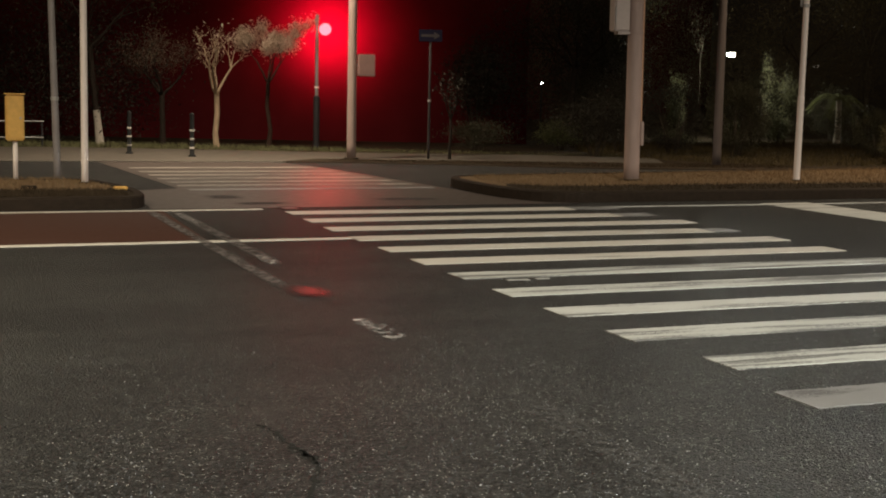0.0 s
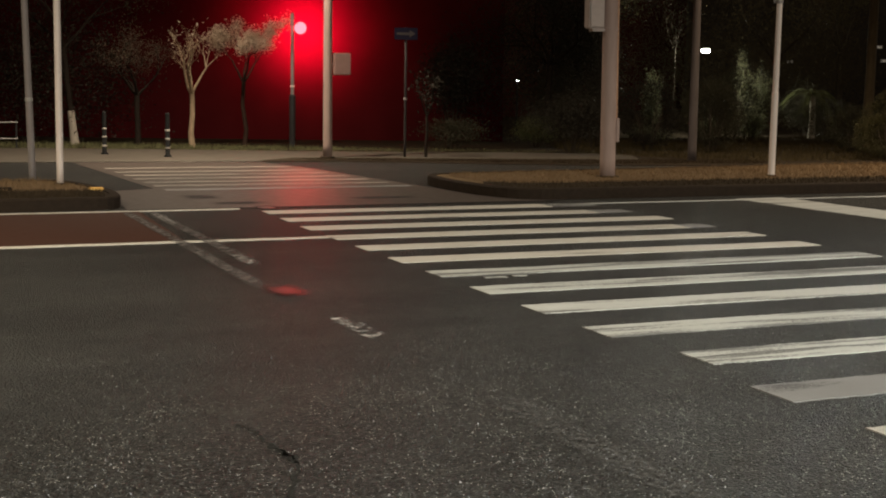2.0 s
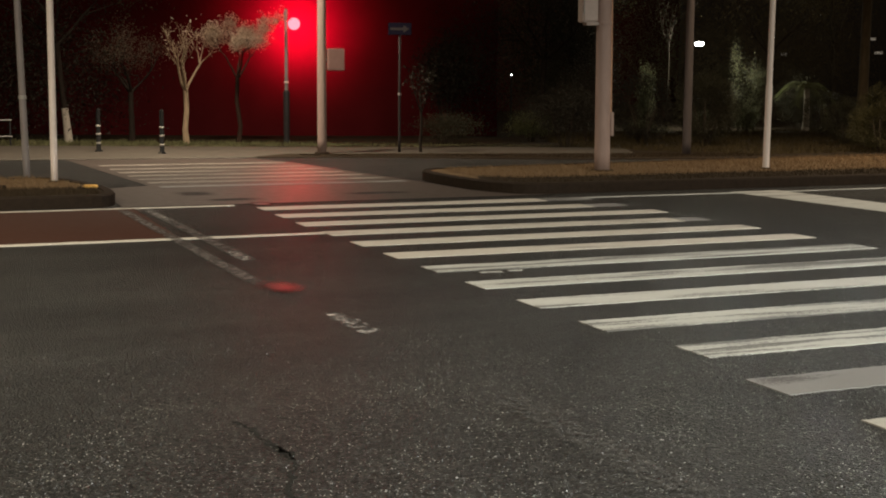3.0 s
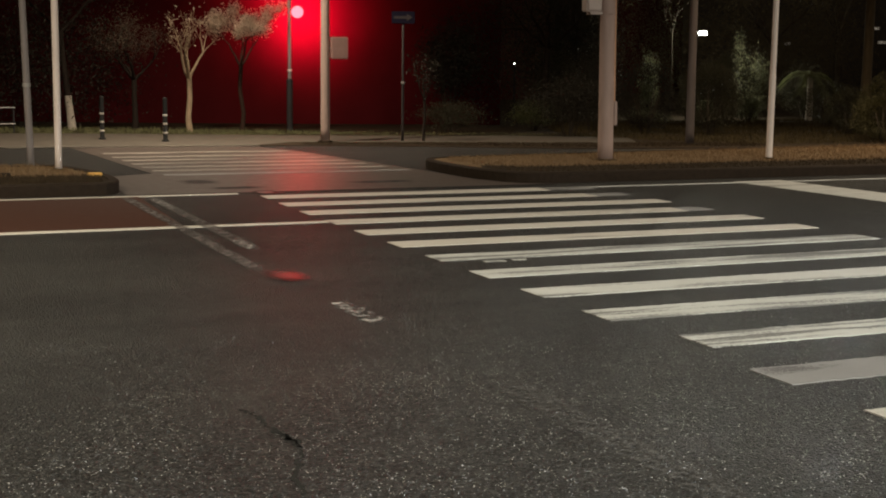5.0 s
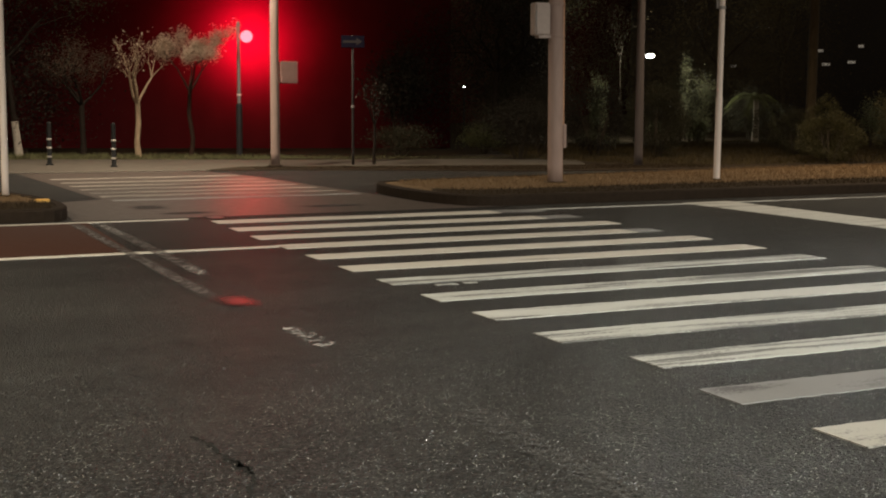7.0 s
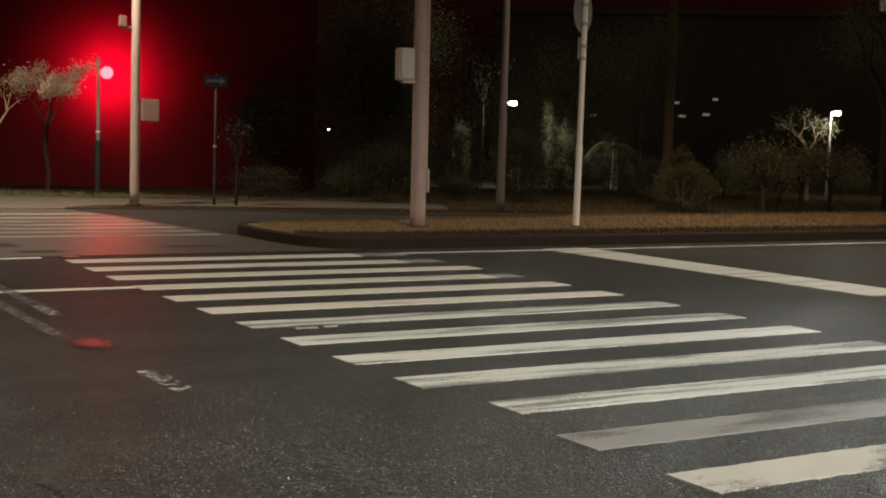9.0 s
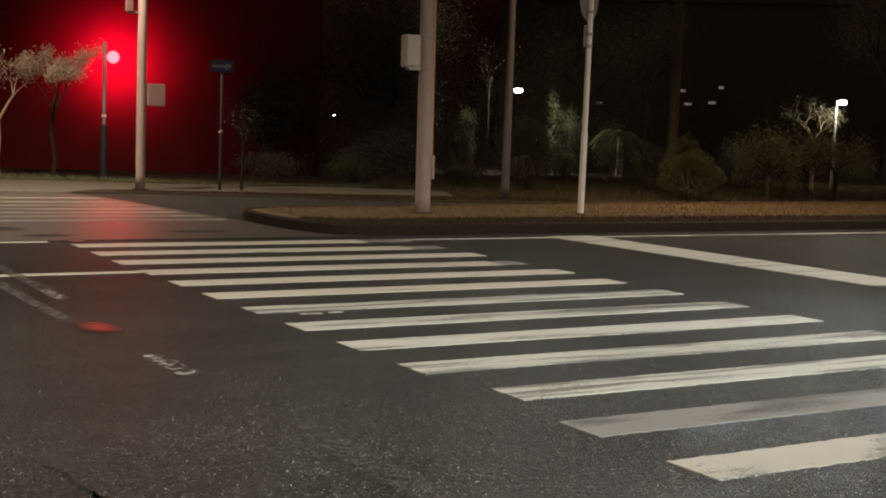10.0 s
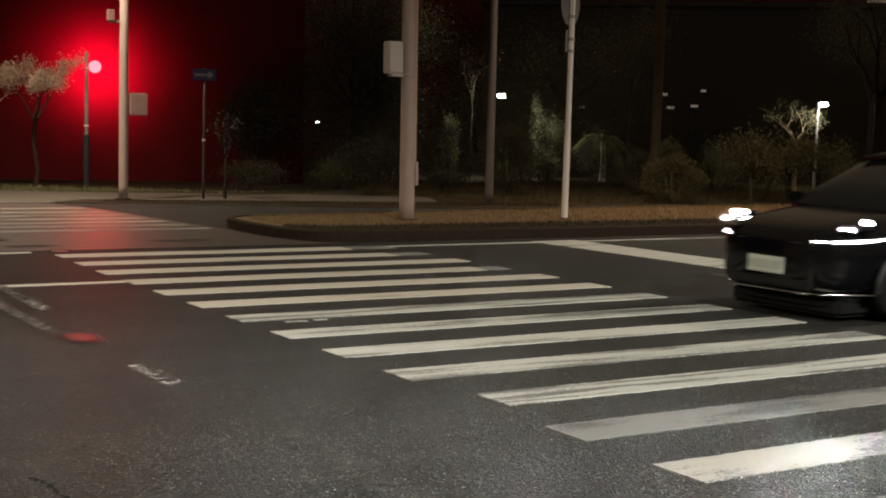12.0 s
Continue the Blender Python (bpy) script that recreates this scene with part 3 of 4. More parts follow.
for x, y, w, h in ((-0.25, 14.3, 0.7, 0.9), (0.05, 13.2, 1.0, 0.5), (2.4, 13.6, 1.3, 0.5)):
    vs = [(x - w / 2, y - h / 2, 0.0075), (x + w / 2, y - h / 2, 0.0075), (x + w / 2, y + h / 2, 0.0075), (x - w / 2, y + h / 2, 0.0075)]
    tagged(mesh_ob("stain", vs, [(0, 1, 2, 3)], M_STAIN), "dark oily stain on the worn concrete", "stain", kind="structure")
sheet("gutter", [(-1.62, 12.36), (4.7, 12.36), (4.9, 12.555), (-1.62, 12.555)], 0.0045, M_GUTTER, "dark tarred joint between road and concrete", "gutter")
for x0, x1, y in ((0.36, 0.57, 5.42), (0.65, 0.79, 5.45)):
    vs, fs = ragged_bar(x0, x1, y, y + 0.07, 0.004, int(x0 * 100), 0.015)
    tagged(mesh_ob("paint_fleck", vs, fs, M_PAINT_STREAK), "small fleck of old white paint", "road marking", kind="structure")

# smooth sealed spots that mirror the signal, one in the road and one on the slope of the gutter
def sealed_spot(seed, half_width, half_length, place, slope):
    rs = random.Random(seed)
    rim = [2 * math.pi * k / 18 for k in range(18)]
    vs = [(0, 0, 0)] + [(half_width * (1 + rs.uniform(-0.1, 0.1)) * math.cos(a), half_length * (1 + rs.uniform(-0.1, 0.1)) * math.sin(a), 0) for a in rim]
    seal = tagged(mesh_ob("sealed_spot", vs, [(0, 1 + k, 1 + (k + 1) % 18) for k in range(18)], M_SEAL), "smooth dark bitumen repair spot shining on the road", "road repair", kind="structure")
    seal.matrix_world = pose(*place, slope, 0, 0)


sealed_spot(5, 0.21, 0.40, (-1.58, 5.22, 0.018), -0.9)
sealed_spot(8, 0.24, 0.24, (0.22, 12.30, 0.020), 2.4)


def crack(points, width, seed):
    r = random.Random(seed)
    pts = []
    for a, b in zip(points, points[1:]):
        for k in range(8):
            t = k / 8
            pts.append((a[0] + (b[0] - a[0]) * t + r.uniform(-0.016, 0.016), a[1] + (b[1] - a[1]) * t))
    vs, fs = [], []
    for i, (x, y) in enumerate(pts):
        w = width * r.uniform(0.3, 1.3) * (0.2 if i in (0, len(pts) - 1) else 1)
        vs += [(x - w, y, 0.003), (x + w, y, 0.003)]
        if i:
            fs.append((2 * i - 2, 2 * i - 1, 2 * i + 1, 2 * i))
    tagged(mesh_ob("crack", vs, fs, M_CRACK), "dark ragged crack in the asphalt", "crack", kind="structure")


crack([(-3.0, 1.16), (-2.96, 1.06), (-2.95, 0.78), (-2.91, 0.57), (-2.92, 0.36), (-3.0, 0.13), (-3.08, -0.06), (-3.1, -0.3)], 0.013, 3)
crack([(-2.95, 0.72), (-2.93, 0.62), (-2.90, 0.50), (-2.93, 0.38)], 0.018, 4)


# loose chippings where the surface has ravelled
def chippings(count, seed):
    r = np.random.default_rng(seed)
    x, y = r.uniform(-6.5, 4.5, count), r.uniform(-3.2, 3.2, count)
    lump = np.sin(1.9 * x + 0.7 * y) * np.cos(1.3 * y - 0.6 * x) + 0.6 * np.sin(4.1 * x - 2.3 * y)
    keep = (r.uniform(-1.2, 1.4, count) < lump - 0.30 * (y - 1.0) + 0.10 * (x + 2.0)) & ((x < -0.05) | (np.mod(y, 1.0) < 0.55))
    x, y = x[keep], y[keep]
    n = len(x)
    size = r.uniform(0.0018, 0.0048, n) * (1 + 0.5 * (r.uniform(0, 1, n) > 0.94))
    turn = r.uniform(0, 6.28, n)
    corners = np.array([(1, 0, 0), (0, 1, 0), (-1, 0, 0), (0, -1, 0), (0.2, 0.1, 1.0)])
    v = corners[None] * (size[:, None, None] * r.uniform(0.6, 1.4, (n, 5, 1)))
    c, q = np.cos(turn)[:, None], np.sin(turn)[:, None]
    vx, vy = v[:, :, 0] * c - v[:, :, 1] * q, v[:, :, 0] * q + v[:, :, 1] * c
    pts = np.stack([vx + x[:, None], vy + y[:, None], v[:, :, 2] * 1.1 + 0.001], 2).reshape(-1, 3)
    o = (np.arange(n) * 5)[:, None]
    f = np.concatenate([o + np.array([[a, b, 4]]) for a, b in ((0, 1), (1, 2), (2, 3), (3, 0))])
    return tagged(mesh_ob("chippings", pts.tolist(), f.tolist(), M_CHIPPING), "loose grey stone chippings on the worn asphalt", "gravel", kind="stuff")


chippings(64000, 21)


# ---------------------------------------------------------------- poles, signs and boxes
def pole(parent, r0, r1, height, material, name="pole", z0=-0.05, label=""):
    return part(name, lathe([(r0, z0), (r0, 0.3), ((r0 + r1) / 2, height / 2), (r1, height), (r1 * 0.6, height + 0.01)], 20), material, parent, label, True)


def base_plate(parent, r, material):
    part("base_plate", lathe([(r, -0.02), (r, 0.02), (r * 0.9, 0.03)], 20), material, parent)


def clamp(parent, r, z, material):
    part("clamp", lathe([(r, z - 0.03), (r + 0.012, z - 0.025), (r + 0.012, z + 0.025), (r, z + 0.03)], 20), material, parent)


TOP = KERB_H - 0.015
# big signal mast on the island with its control cabinet
mast = thing("signal_mast", (7.08, 14.95, TOP), "thick grey-painted steel signal mast on the verge", "pole", "", (0, -0.65, 0))
pole(mast, 0.135, 0.115, 7.6, M_CONCPOLE)
base_plate(mast, 0.2, M_SOIL)
cab = part("cabinet", box((0.30, 0.20, 0.56), (-0.30, 0.02, 2.84), 0.02), M_BOX, mast, "pale grey steel control cabinet")
part("bracket", box((0.34, 0.14, 0.05), (-0.20, 0.02, 2.54), 0.008), M_BOX, mast)
part("cabinet_door", box((0.25, 0.012, 0.50), (-0.30, -0.088, 2.84), 0.004), M_BOX, cab)
part("hinge", lathe([(0.01, 2.70), (0.01, 2.98)], 8, (-0.435, -0.09)), M_STEEL, cab)
part("terminal_box", box((0.07, 0.14, 0.42), (0.145, -0.02, 0.82), 0.012), M_CONCPOLE, mast)
# orange pipe added for the mast's lit edge, with the lamplight in its colour
part("lit_edge", lathe([(0.018, 1.0), (0.018, 7.4)], 8, (0.137, -0.04)), plain("lit_edge_orange", (0.55, 0.32, 0.2), 0.5), mast, "orange pipe standing in for the lit mast edge")
clamp(mast, 0.125, 3.1, M_CONCPOLE)
clamp(mast, 0.127, 2.55, M_CONCPOLE)


def sign_post(place, lean, label):
    post = thing("sign_post", place, label, "sign post", "", lean)
    pole(post, 0.055, 0.05, 4.4, M_WHITE)
    base_plate(post, 0.09, M_SOIL)
    return post


post = sign_post((10.24, 14.52, TOP), (0, 0.3, 0), "white round post carrying two signs seen from behind")
disc = disc_to((0, 0, 0), 0.40, 0.012)
disc.transform(Matrix.Translation((0.0, 0.06, 3.98)) @ Matrix.Rotation(radians(28), 4, "Z"))
part("round_sign", disc, M_SIGNBACK, post, "bare metal back of a round sign")
sq = box((0.30, 0.012, 0.40), (0, 0, 0), 0.003)
sq.transform(Matrix.Translation((0.0, 0.065, 3.30)) @ Matrix.Rotation(radians(28), 4, "Z"))
part("plate_sign", sq, M_SIGNBACK, post, "bare metal back of a small plate")
for z in (3.34, 3.12, 3.75, 4.1):
    clamp(post, 0.053, z, M_STEEL)
part("sleeve", lathe([(0.06, 0.0), (0.06, 1.5), (0.054, 1.52)], 20), M_WHITE, post)

white_pole = thing("flag_pole", (-2.17, 15.15, TOP), "plain white round pole on the island", "pole", "", (0, 0.1, 0))
pole(white_pole, 0.052, 0.047, 6.5, M_WHITE)
base_plate(white_pole, 0.085, M_SOIL)
grey_pole = thing("lamp_post", (-2.47, 16.1, TOP), "slender grey pole leaning slightly on the island", "pole", "", (0, -1.3, 0))
pole(grey_pole, 0.055, 0.042, 6.5, M_GREYPAINT)
clamp(grey_pole, 0.05, 1.25, M_STEEL)

yellow = thing("equipment_box", (-3.10, 16.0, TOP), "yellow steel equipment box on a white post", "utility box")
part("post", lathe([(0.038, -0.05), (0.036, 0.62)], 16), M_WHITE, yellow, "", True)
ybody = part("body", box((0.27, 0.2, 0.70), (0.0, 0, 0.95), 0.02), M_YELLOW, yellow)
part("lid", box((0.30, 0.23, 0.02), (0, 0, 1.31), 0.006), M_YELLOW, yellow)
part("door", box((0.22, 0.01, 0.60), (0, -0.103, 0.95), 0.004), M_YELLOW, ybody)
part("lock", disc_to((0.08, -0.11, 0.95), 0.015, 0.02, 12), M_STEEL, ybody)

for x, y, s in ((-1.82, 13.95, 0.2), (-3.05, 14.2, 0.22)):
    blk = thing("marker_block", (x, y, TOP), "small yellow reflective marker block on the kerb nose", "marker", "marker blocks")
    part("block", box((s, 0.10, 0.055), (0, 0, 0.025), 0.012), M_YELLOW if x > -2 else M_KERB, blk)
    part("reflector", box((s * 0.8, 0.008, 0.03), (0, -0.052, 0.028), 0.003), M_YELLOW if x > -2 else M_KERB, blk)

# mast beyond the slip road with its box and bracket
mast2 = thing("signal_mast", (4.75, 23.6, 0.03), "grey round signal mast beside the slip road", "pole")
pole(mast2, 0.105, 0.095, 6.2, M_CONCPOLE)
base_plate(mast2, 0.17, M_KERB)
part("cabinet", box((0.40, 0.16, 0.50), (0.31, -0.06, 2.12), 0.02), M_BOX_REDLIT, mast2, "pale square control box")
part("bracket", box((0.16, 0.05, 0.05), (0.13, -0.03, 2.12), 0.005), M_STEEL, mast2)
part("arm", box((0.34, 0.06, 0.06), (-0.18, 0, 3.92), 0.01), M_CONCPOLE, mast2)
part("head", box((0.16, 0.12, 0.26), (-0.30, 0, 4.05), 0.02), M_BOX_REDLIT, mast2)

# pedestrian signal
signal = thing("traffic_light", (5.59, 29.26, 0.0), "red traffic light lit on a slim dark-sleeved pole", "traffic light")
pole(signal, 0.05, 0.045, 3.55, M_GREYPAINT, "pole", 0.0)
part("sleeve", lathe([(0.085, 0.0), (0.085, 1.36), (0.055, 1.40)], 18), M_DARK, signal, "dark protective sleeve")
clamp(signal, 0.05, 1.62, M_WHITE)
turn = Matrix.Translation((0.19, -0.10, 3.16)) @ Matrix.Rotation(radians(-16), 4, "Z")
bm = box((0.30, 0.16, 0.32), (0, 0, 0), 0.05)
bm.transform(turn)
housing = part("housing", bm, M_BLACK, signal, "black signal housing")
bm = disc_to((0, -0.085, 0.0), 0.16, 0.02)
bm.transform(turn)
part("red_lens", bm, M_RED_LENS, housing, "glowing red lens")
bm = bmesh.new()
for k in range(13):
    a = math.pi * (k / 12 * 1.3 - 0.15)
    for rr, yy in ((0.163, -0.08), (0.163, -0.16), (0.167, -0.16), (0.167, -0.08)):
        bm.verts.new((rr * math.cos(a), yy, rr * math.sin(a)))
bm.verts.ensure_lookup_table()
for k in range(12):
    for q in range(4):
        bm.faces.new([bm.verts[4 * k + q], bm.verts[4 * k + (q + 1) % 4], bm.verts[4 * k + 4 + (q + 1) % 4], bm.verts[4 * k + 4 + q]])
bm.transform(turn)
part("visor", bm, M_BLACK, housing)
part("bracket", box((0.24, 0.04, 0.04), (0.11, -0.03, 3.1), 0.005), M_GREYPAINT, signal)

# one-way sign
oneway = thing("one_way_sign", (6.62, 23.55, 0.03), "blue one-way sign with a white arrow on a slim post", "road sign", "", (0, 0, -17))
pole(oneway, 0.032, 0.028, 2.98, M_DULLPOST)
board = part("board", box((0.54, 0.015, 0.28), (0.0, -0.04, 2.84), 0.006), M_BLUE, oneway, "blue sign board")
bm = bmesh.new()
arrow = [(-0.22, -0.03), (0.08, -0.03), (0.08, -0.085), (0.22, 0.0), (0.08, 0.085), (0.08, 0.03), (-0.22, 0.03)]
f = bm.faces.new([bm.verts.new((x, -0.0515, 2.84 + z)) for x, z in arrow])
r = bmesh.ops.extrude_face_region(bm, geom=[f])
bmesh.ops.translate(bm, vec=(0, 0.003, 0), verts=[v for v in r["geom"] if isinstance(v, bmesh.types.BMVert)])
part("arrow", bm, M_ARROW, board, "white arrow")
clamp(oneway, 0.031, 1.35, M_GREYPAINT)
clamp(oneway, 0.030, 2.8, M_STEEL)


# delineator posts
def bollard(place):
    b = thing("bollard", place, "black flexible bollard with white reflective bands", "bollard", "bollards on the footway")
    part("post", lathe([(0.09, 0.0), (0.085, 0.03), (0.052, 0.05), (0.05, 0.92), (0.045, 0.97), (0.02, 0.985)], 18), M_TYRE, b, "", True)
    for z in (0.20, 0.40, 0.59):
        part("band", lathe([(0.051, z - 0.022), (0.0545, z - 0.020), (0.0545, z + 0.020), (0.051, z + 0.022)], 18), M_BAND, b, "white reflective band", True)
    return b


first = bollard((0.07, 25.6, 0.03))
copy_thing(first, pose(1.27, 24.4, 0.03))

# far guard rail
rail = thing("guard_rail", (-1.5, 29.0, 0.03), "low two-rail metal guard rail", "railing")
for z in (0.62, 0.22):
    bm = lathe([(0.017, 0.0), (0.017, 9.0)], 10)
    bm.transform(Matrix.Translation((0, 0, z)) @ Matrix.Rotation(radians(-90), 4, "Y"))
    part("rail", bm, M_STEEL, rail)
for k in range(6):
    part("post", lathe([(0.022, -0.02), (0.022, 0.63)], 10, (-0.04 - 1.75 * k, 0.04)), M_DARK, rail)

# grey lamp post in the park edge
park_post = thing("lamp_post", (12.78, 20.92, 0.02), "tall grey steel lamp post at the park edge", "pole", "", (0, -0.1, 0))
pole(park_post, 0.10, 0.07, 8.8, M_DIMGREY)
base_plate(park_post, 0.16, M_KERB)


def park_lamp(place, height, steel, label, reach):
    lampost = thing("park_lamp", place, label, "street lamp", "park lamps")
    pole(lampost, 0.05, 0.035, height, steel)
    part("arm", box((reach, 0.04, 0.04), (reach / 2 - 0.02, -0.02, height + 0.02), 0.01), steel, lampost)
    head = part("head", box((0.30, 0.22, 0.06), (reach, -0.03, height + 0.07), 0.02), M_DARK, lampost)
    part("lens", lathe([(0.06, height - 0.08), (0.13, height - 0.07), (0.15, height - 0.02), (0.14, height + 0.04)], 20, (reach, -0.03)), M_LAMP_LENS, head, "glowing white lamp lens")


park_lamp((22.52, 35.83, -0.03), 3.12, M_BLACK, "park lamp with a glowing white head", 0.55)
park_lamp((28.35, 25.2, -0.03), 2.95, M_STEEL, "park lamp with a glowing white head among trees", 0.22)


# ---------------------------------------------------------------- trees and bushes
def grow(start, direction, length, radius, depth, rnd, out, tips, spread=0.55, lift=0.15):
    pts, radii = [start], [radius]
    d = direction.normalized()
    n = 4
    for k in range(n):
        d = (d + Vector((rnd.gauss(0, 0.12), rnd.gauss(0, 0.12), rnd.gauss(0, 0.08) + lift * 0.25))).normalized()
        pts.append(pts[-1] + d * (length / n))
        radii.append(radius * (1 - 0.4 * (k + 1) / n))
    vs, fs = tube_along(pts, radii, 8 if depth > 2 else 5)
    o = len(out[0])
    out[0].extend(vs)
    out[1].extend([tuple(i + o for i in f) for f in fs])
    if depth <= 1:
        tips.extend(pts[1:])
    if depth == 0:
        return
    for _ in range(rnd.choice((2, 3, 3))):
        side = Vector((rnd.gauss(0, 1), rnd.gauss(0, 1), rnd.gauss(0, 0.5)))
        nd = (d + side.normalized() * spread * rnd.uniform(0.7, 1.4) + Vector((0, 0, lift))).normalized()
        grow(pts[-1] if rnd.random() < 0.7 else pts[-2], nd, length * rnd.uniform(0.55, 0.85), radii[-1] * 0.72, depth - 1, rnd, out, tips, spread, lift)


def tree(place, fork, reach, radius, seed, bark, leaf, leaves, leaf_size, label, cloud=0.22, depth=4, spread=0.6, name="tree", lift=0.15, lean=(0, 0), lime=0.0, squash=1.0):
    rnd = random.Random(seed)
    t = thing(name, place, label, "tree" if name == "tree" else "shrub")
    out, tips = ([], []), []
    base = Vector((0, 0, -0.1))
    top = Vector((lean[0], lean[1], fork))
    pts = [base, base.lerp(top, 0.3) + Vector((rnd.gauss(0, 0.03), 0, 0)), base.lerp(top, 0.65) + Vector((rnd.gauss(0, 0.03), 0, 0)), top]
    vs, fs = tube_along(pts, [radius * 1.35, radius, radius * 0.92, radius * 0.9], 10)
    out[0].extend(vs)
    out[1].extend(fs)
    n0 = 4
    for k in range(n0):
        a = 2 * math.pi * (k + rnd.uniform(-0.25, 0.25)) / n0
        d = Vector((math.cos(a) * spread * 1.25, math.sin(a) * spread * 1.25, 1.0))
        grow(top - Vector((0, 0, 0.05)), d, reach * rnd.uniform(0.8, 1.15), radius * 0.55, depth - 1, rnd, out, tips, spread, lift)
    mesh_ob("trunk", out[0], out[1], bark, t, "", True)
    if lime:
        q = lime / fork
        ps = [base, base.lerp(top, q * 0.5), base.lerp(top, q)]
        vs, fs = tube_along(ps, [radius * 1.5, radius * 1.2, radius * 1.1], 12)
        mesh_ob("limewash", vs, fs, M_LIME, t, "whitewashed foot of the trunk", True)
    if leaves:
        if leaf_size > 0.055:
            leaves, leaf_size = int(leaves * 2.6), leaf_size * 0.6
        r = np.random.default_rng(seed)
        tp = np.array([tuple(p) for p in tips])
        c = tp[r.integers(0, len(tp), leaves)] + r.normal(0, cloud, (leaves, 3)) * np.array([1, 1, squash])
        vs, fs = leaf_mesh(c, leaf_size, seed)
        mesh_ob("crown", vs, fs, leaf, t, "loose crown of small leaves")
    return t


tree((3.02, 29.9, 0.0), 1.40, 0.85, 0.075, 11, M_BARK, M_LEAF, 260, 0.05, "bare pruned street tree with pale bark", 0.10, 4, 0.55, lift=0.22)
tree((4.32, 29.5, 0.0), 1.75, 0.80, 0.06, 23, M_BROWNBARK, M_LEAF, 7500, 0.036, "small street tree with dense dry leaf clusters", 0.085, 4, 0.74, lift=0.12)
tree((1.75, 30.9, 0.0), 1.35, 0.72, 0.08, 31, M_BLACKBARK, M_DRYDIM, 4200, 0.028, "dim street tree with sparse dry leaves", 0.16, 4, 0.75)
tree((0.20, 31.6, 0.0), 2.6, 1.3, 0.085, 37, M_BLACKBARK, M_DIMLEAF, 1800, 0.08, "dark tree with a whitewashed trunk foot", 0.3, 4, 0.7, lean=(-0.25, 0), lime=0.95)
tree((7.1, 23.4, 0.03), 0.95, 0.45, 0.035, 41, M_BLACKBARK, M_FAINTLEAF, 320, 0.05, "slender young tree with few dim leaves", 0.10, 3, 0.4, lift=0.4)


def shrub(place, width, height, leaves, leaf, seed, label, size=0.05):
    t = thing("shrub", place, label, "shrub")
    leaves, size = int(leaves * 2.4), size * 0.64
    rnd = random.Random(seed)
    out = ([], [])
    for k in range(9):
        a = rnd.uniform(0, 6.28)
        top = Vector((math.cos(a) * width * 0.3, math.sin(a) * width * 0.3, height * rnd.uniform(0.5, 0.8)))
        vs, fs = tube_along([Vector((top.x * 0.15, top.y * 0.15, -0.05)), top * 0.5 + Vector((0, 0, 0.05)), top], [0.02, 0.014, 0.006], 5)
        o = len(out[0])
        out[0].extend(vs)
        out[1].extend([tuple(i + o for i in f) for f in fs])
    mesh_ob("stem", out[0], out[1], M_DARKBARK, t)
    r = np.random.default_rng(seed)
    lumps = r.normal(0, 1, (26, 3))
    lumps /= np.linalg.norm(lumps, axis=1)[:, None]
    lumps = lumps * np.array([width * 0.34, width * 0.34, height * 0.32]) * r.uniform(0.5, 1.1, 26)[:, None] + np.array([0, 0, height * 0.55])
    c = lumps[r.integers(0, 26, leaves)] + r.normal(0, 1, (leaves, 3)) * np.array([0.14 * width, 0.14 * width, 0.10 * height])
    c[:, 2] = np.abs(c[:, 2])
    vs, fs = leaf_mesh(c, size, seed)
    mesh_ob("crown", vs, fs, leaf, t, "dense leafy crown")
    return t


def rounded_bush(place, width, height, leaves, leaf, seed, label, size=0.03):
    """A clipped, close-leaved bush with a lumpy, rounded outline."""
    t = thing("bush", place, label, "bush")
    rnd = random.Random(seed)
    out = ([], [])
    for k in range(7):
        a = rnd.uniform(0, 6.28)
        top = Vector((math.cos(a) * width * 0.25, math.sin(a) * width * 0.25, height * rnd.uniform(0.5, 0.75)))
        vs, fs = tube_along([Vector((top.x * 0.2, top.y * 0.2, -0.05)), top * 0.5, top], [0.025, 0.016, 0.006], 5)
        o = len(out[0])
        out[0].extend(vs)
        out[1].extend([tuple(i + o for i in f) for f in fs])
    mesh_ob("stem", out[0], out[1], M_DARKBARK, t)
    r = np.random.default_rng(seed)
    d = r.normal(0, 1, (leaves, 3))
    d /= np.linalg.norm(d, axis=1)[:, None]
    lump = 1 + 0.10 * np.sin(5 * d[:, 0] + seed) * np.cos(4 * d[:, 1]) + 0.08 * np.sin(7 * d[:, 2] + 3 * d[:, 0])
    rad = lump * r.uniform(0.35, 1.0, leaves) ** 0.4
    c = d * rad[:, None] * np.array([width / 2, width / 2, height * 0.46]) + np.array([0, 0, height * 0.53])
    c = c[c[:, 2] > 0.03]
    vs, fs = leaf_mesh(c, size, seed)
    mesh_ob("crown", vs, fs, leaf, t, "close rounded crown of small leaves")
    return t


# clipped bushes along the park edge
rounded_bush((18.15, 20.5, -0.03), 1.65, 1.30, 9000, M_OLIVE, 51, "rounded olive-green bush at the park edge")
rounded_bush((18.75, 21.4, -0.03), 1.0, 1.72, 5000, M_OLIVE, 71, "taller rounded bush behind another at the park edge")
rounded_bush((19.6, 23.6, -0.03), 1.3, 1.35, 5000, M_DIMLEAF, 52, "rounded dark bush at the park edge")
rounded_bush((22.93, 28.5, -0.03), 1.7, 1.5, 6000, M_DIMLEAF, 72, "rounded dark bush beside the palm")
rounded_bush((15.6, 24.3, -0.03), 1.7, 2.0, 9000, M_DIMLEAF, 53, "rounded dim bush in the park")
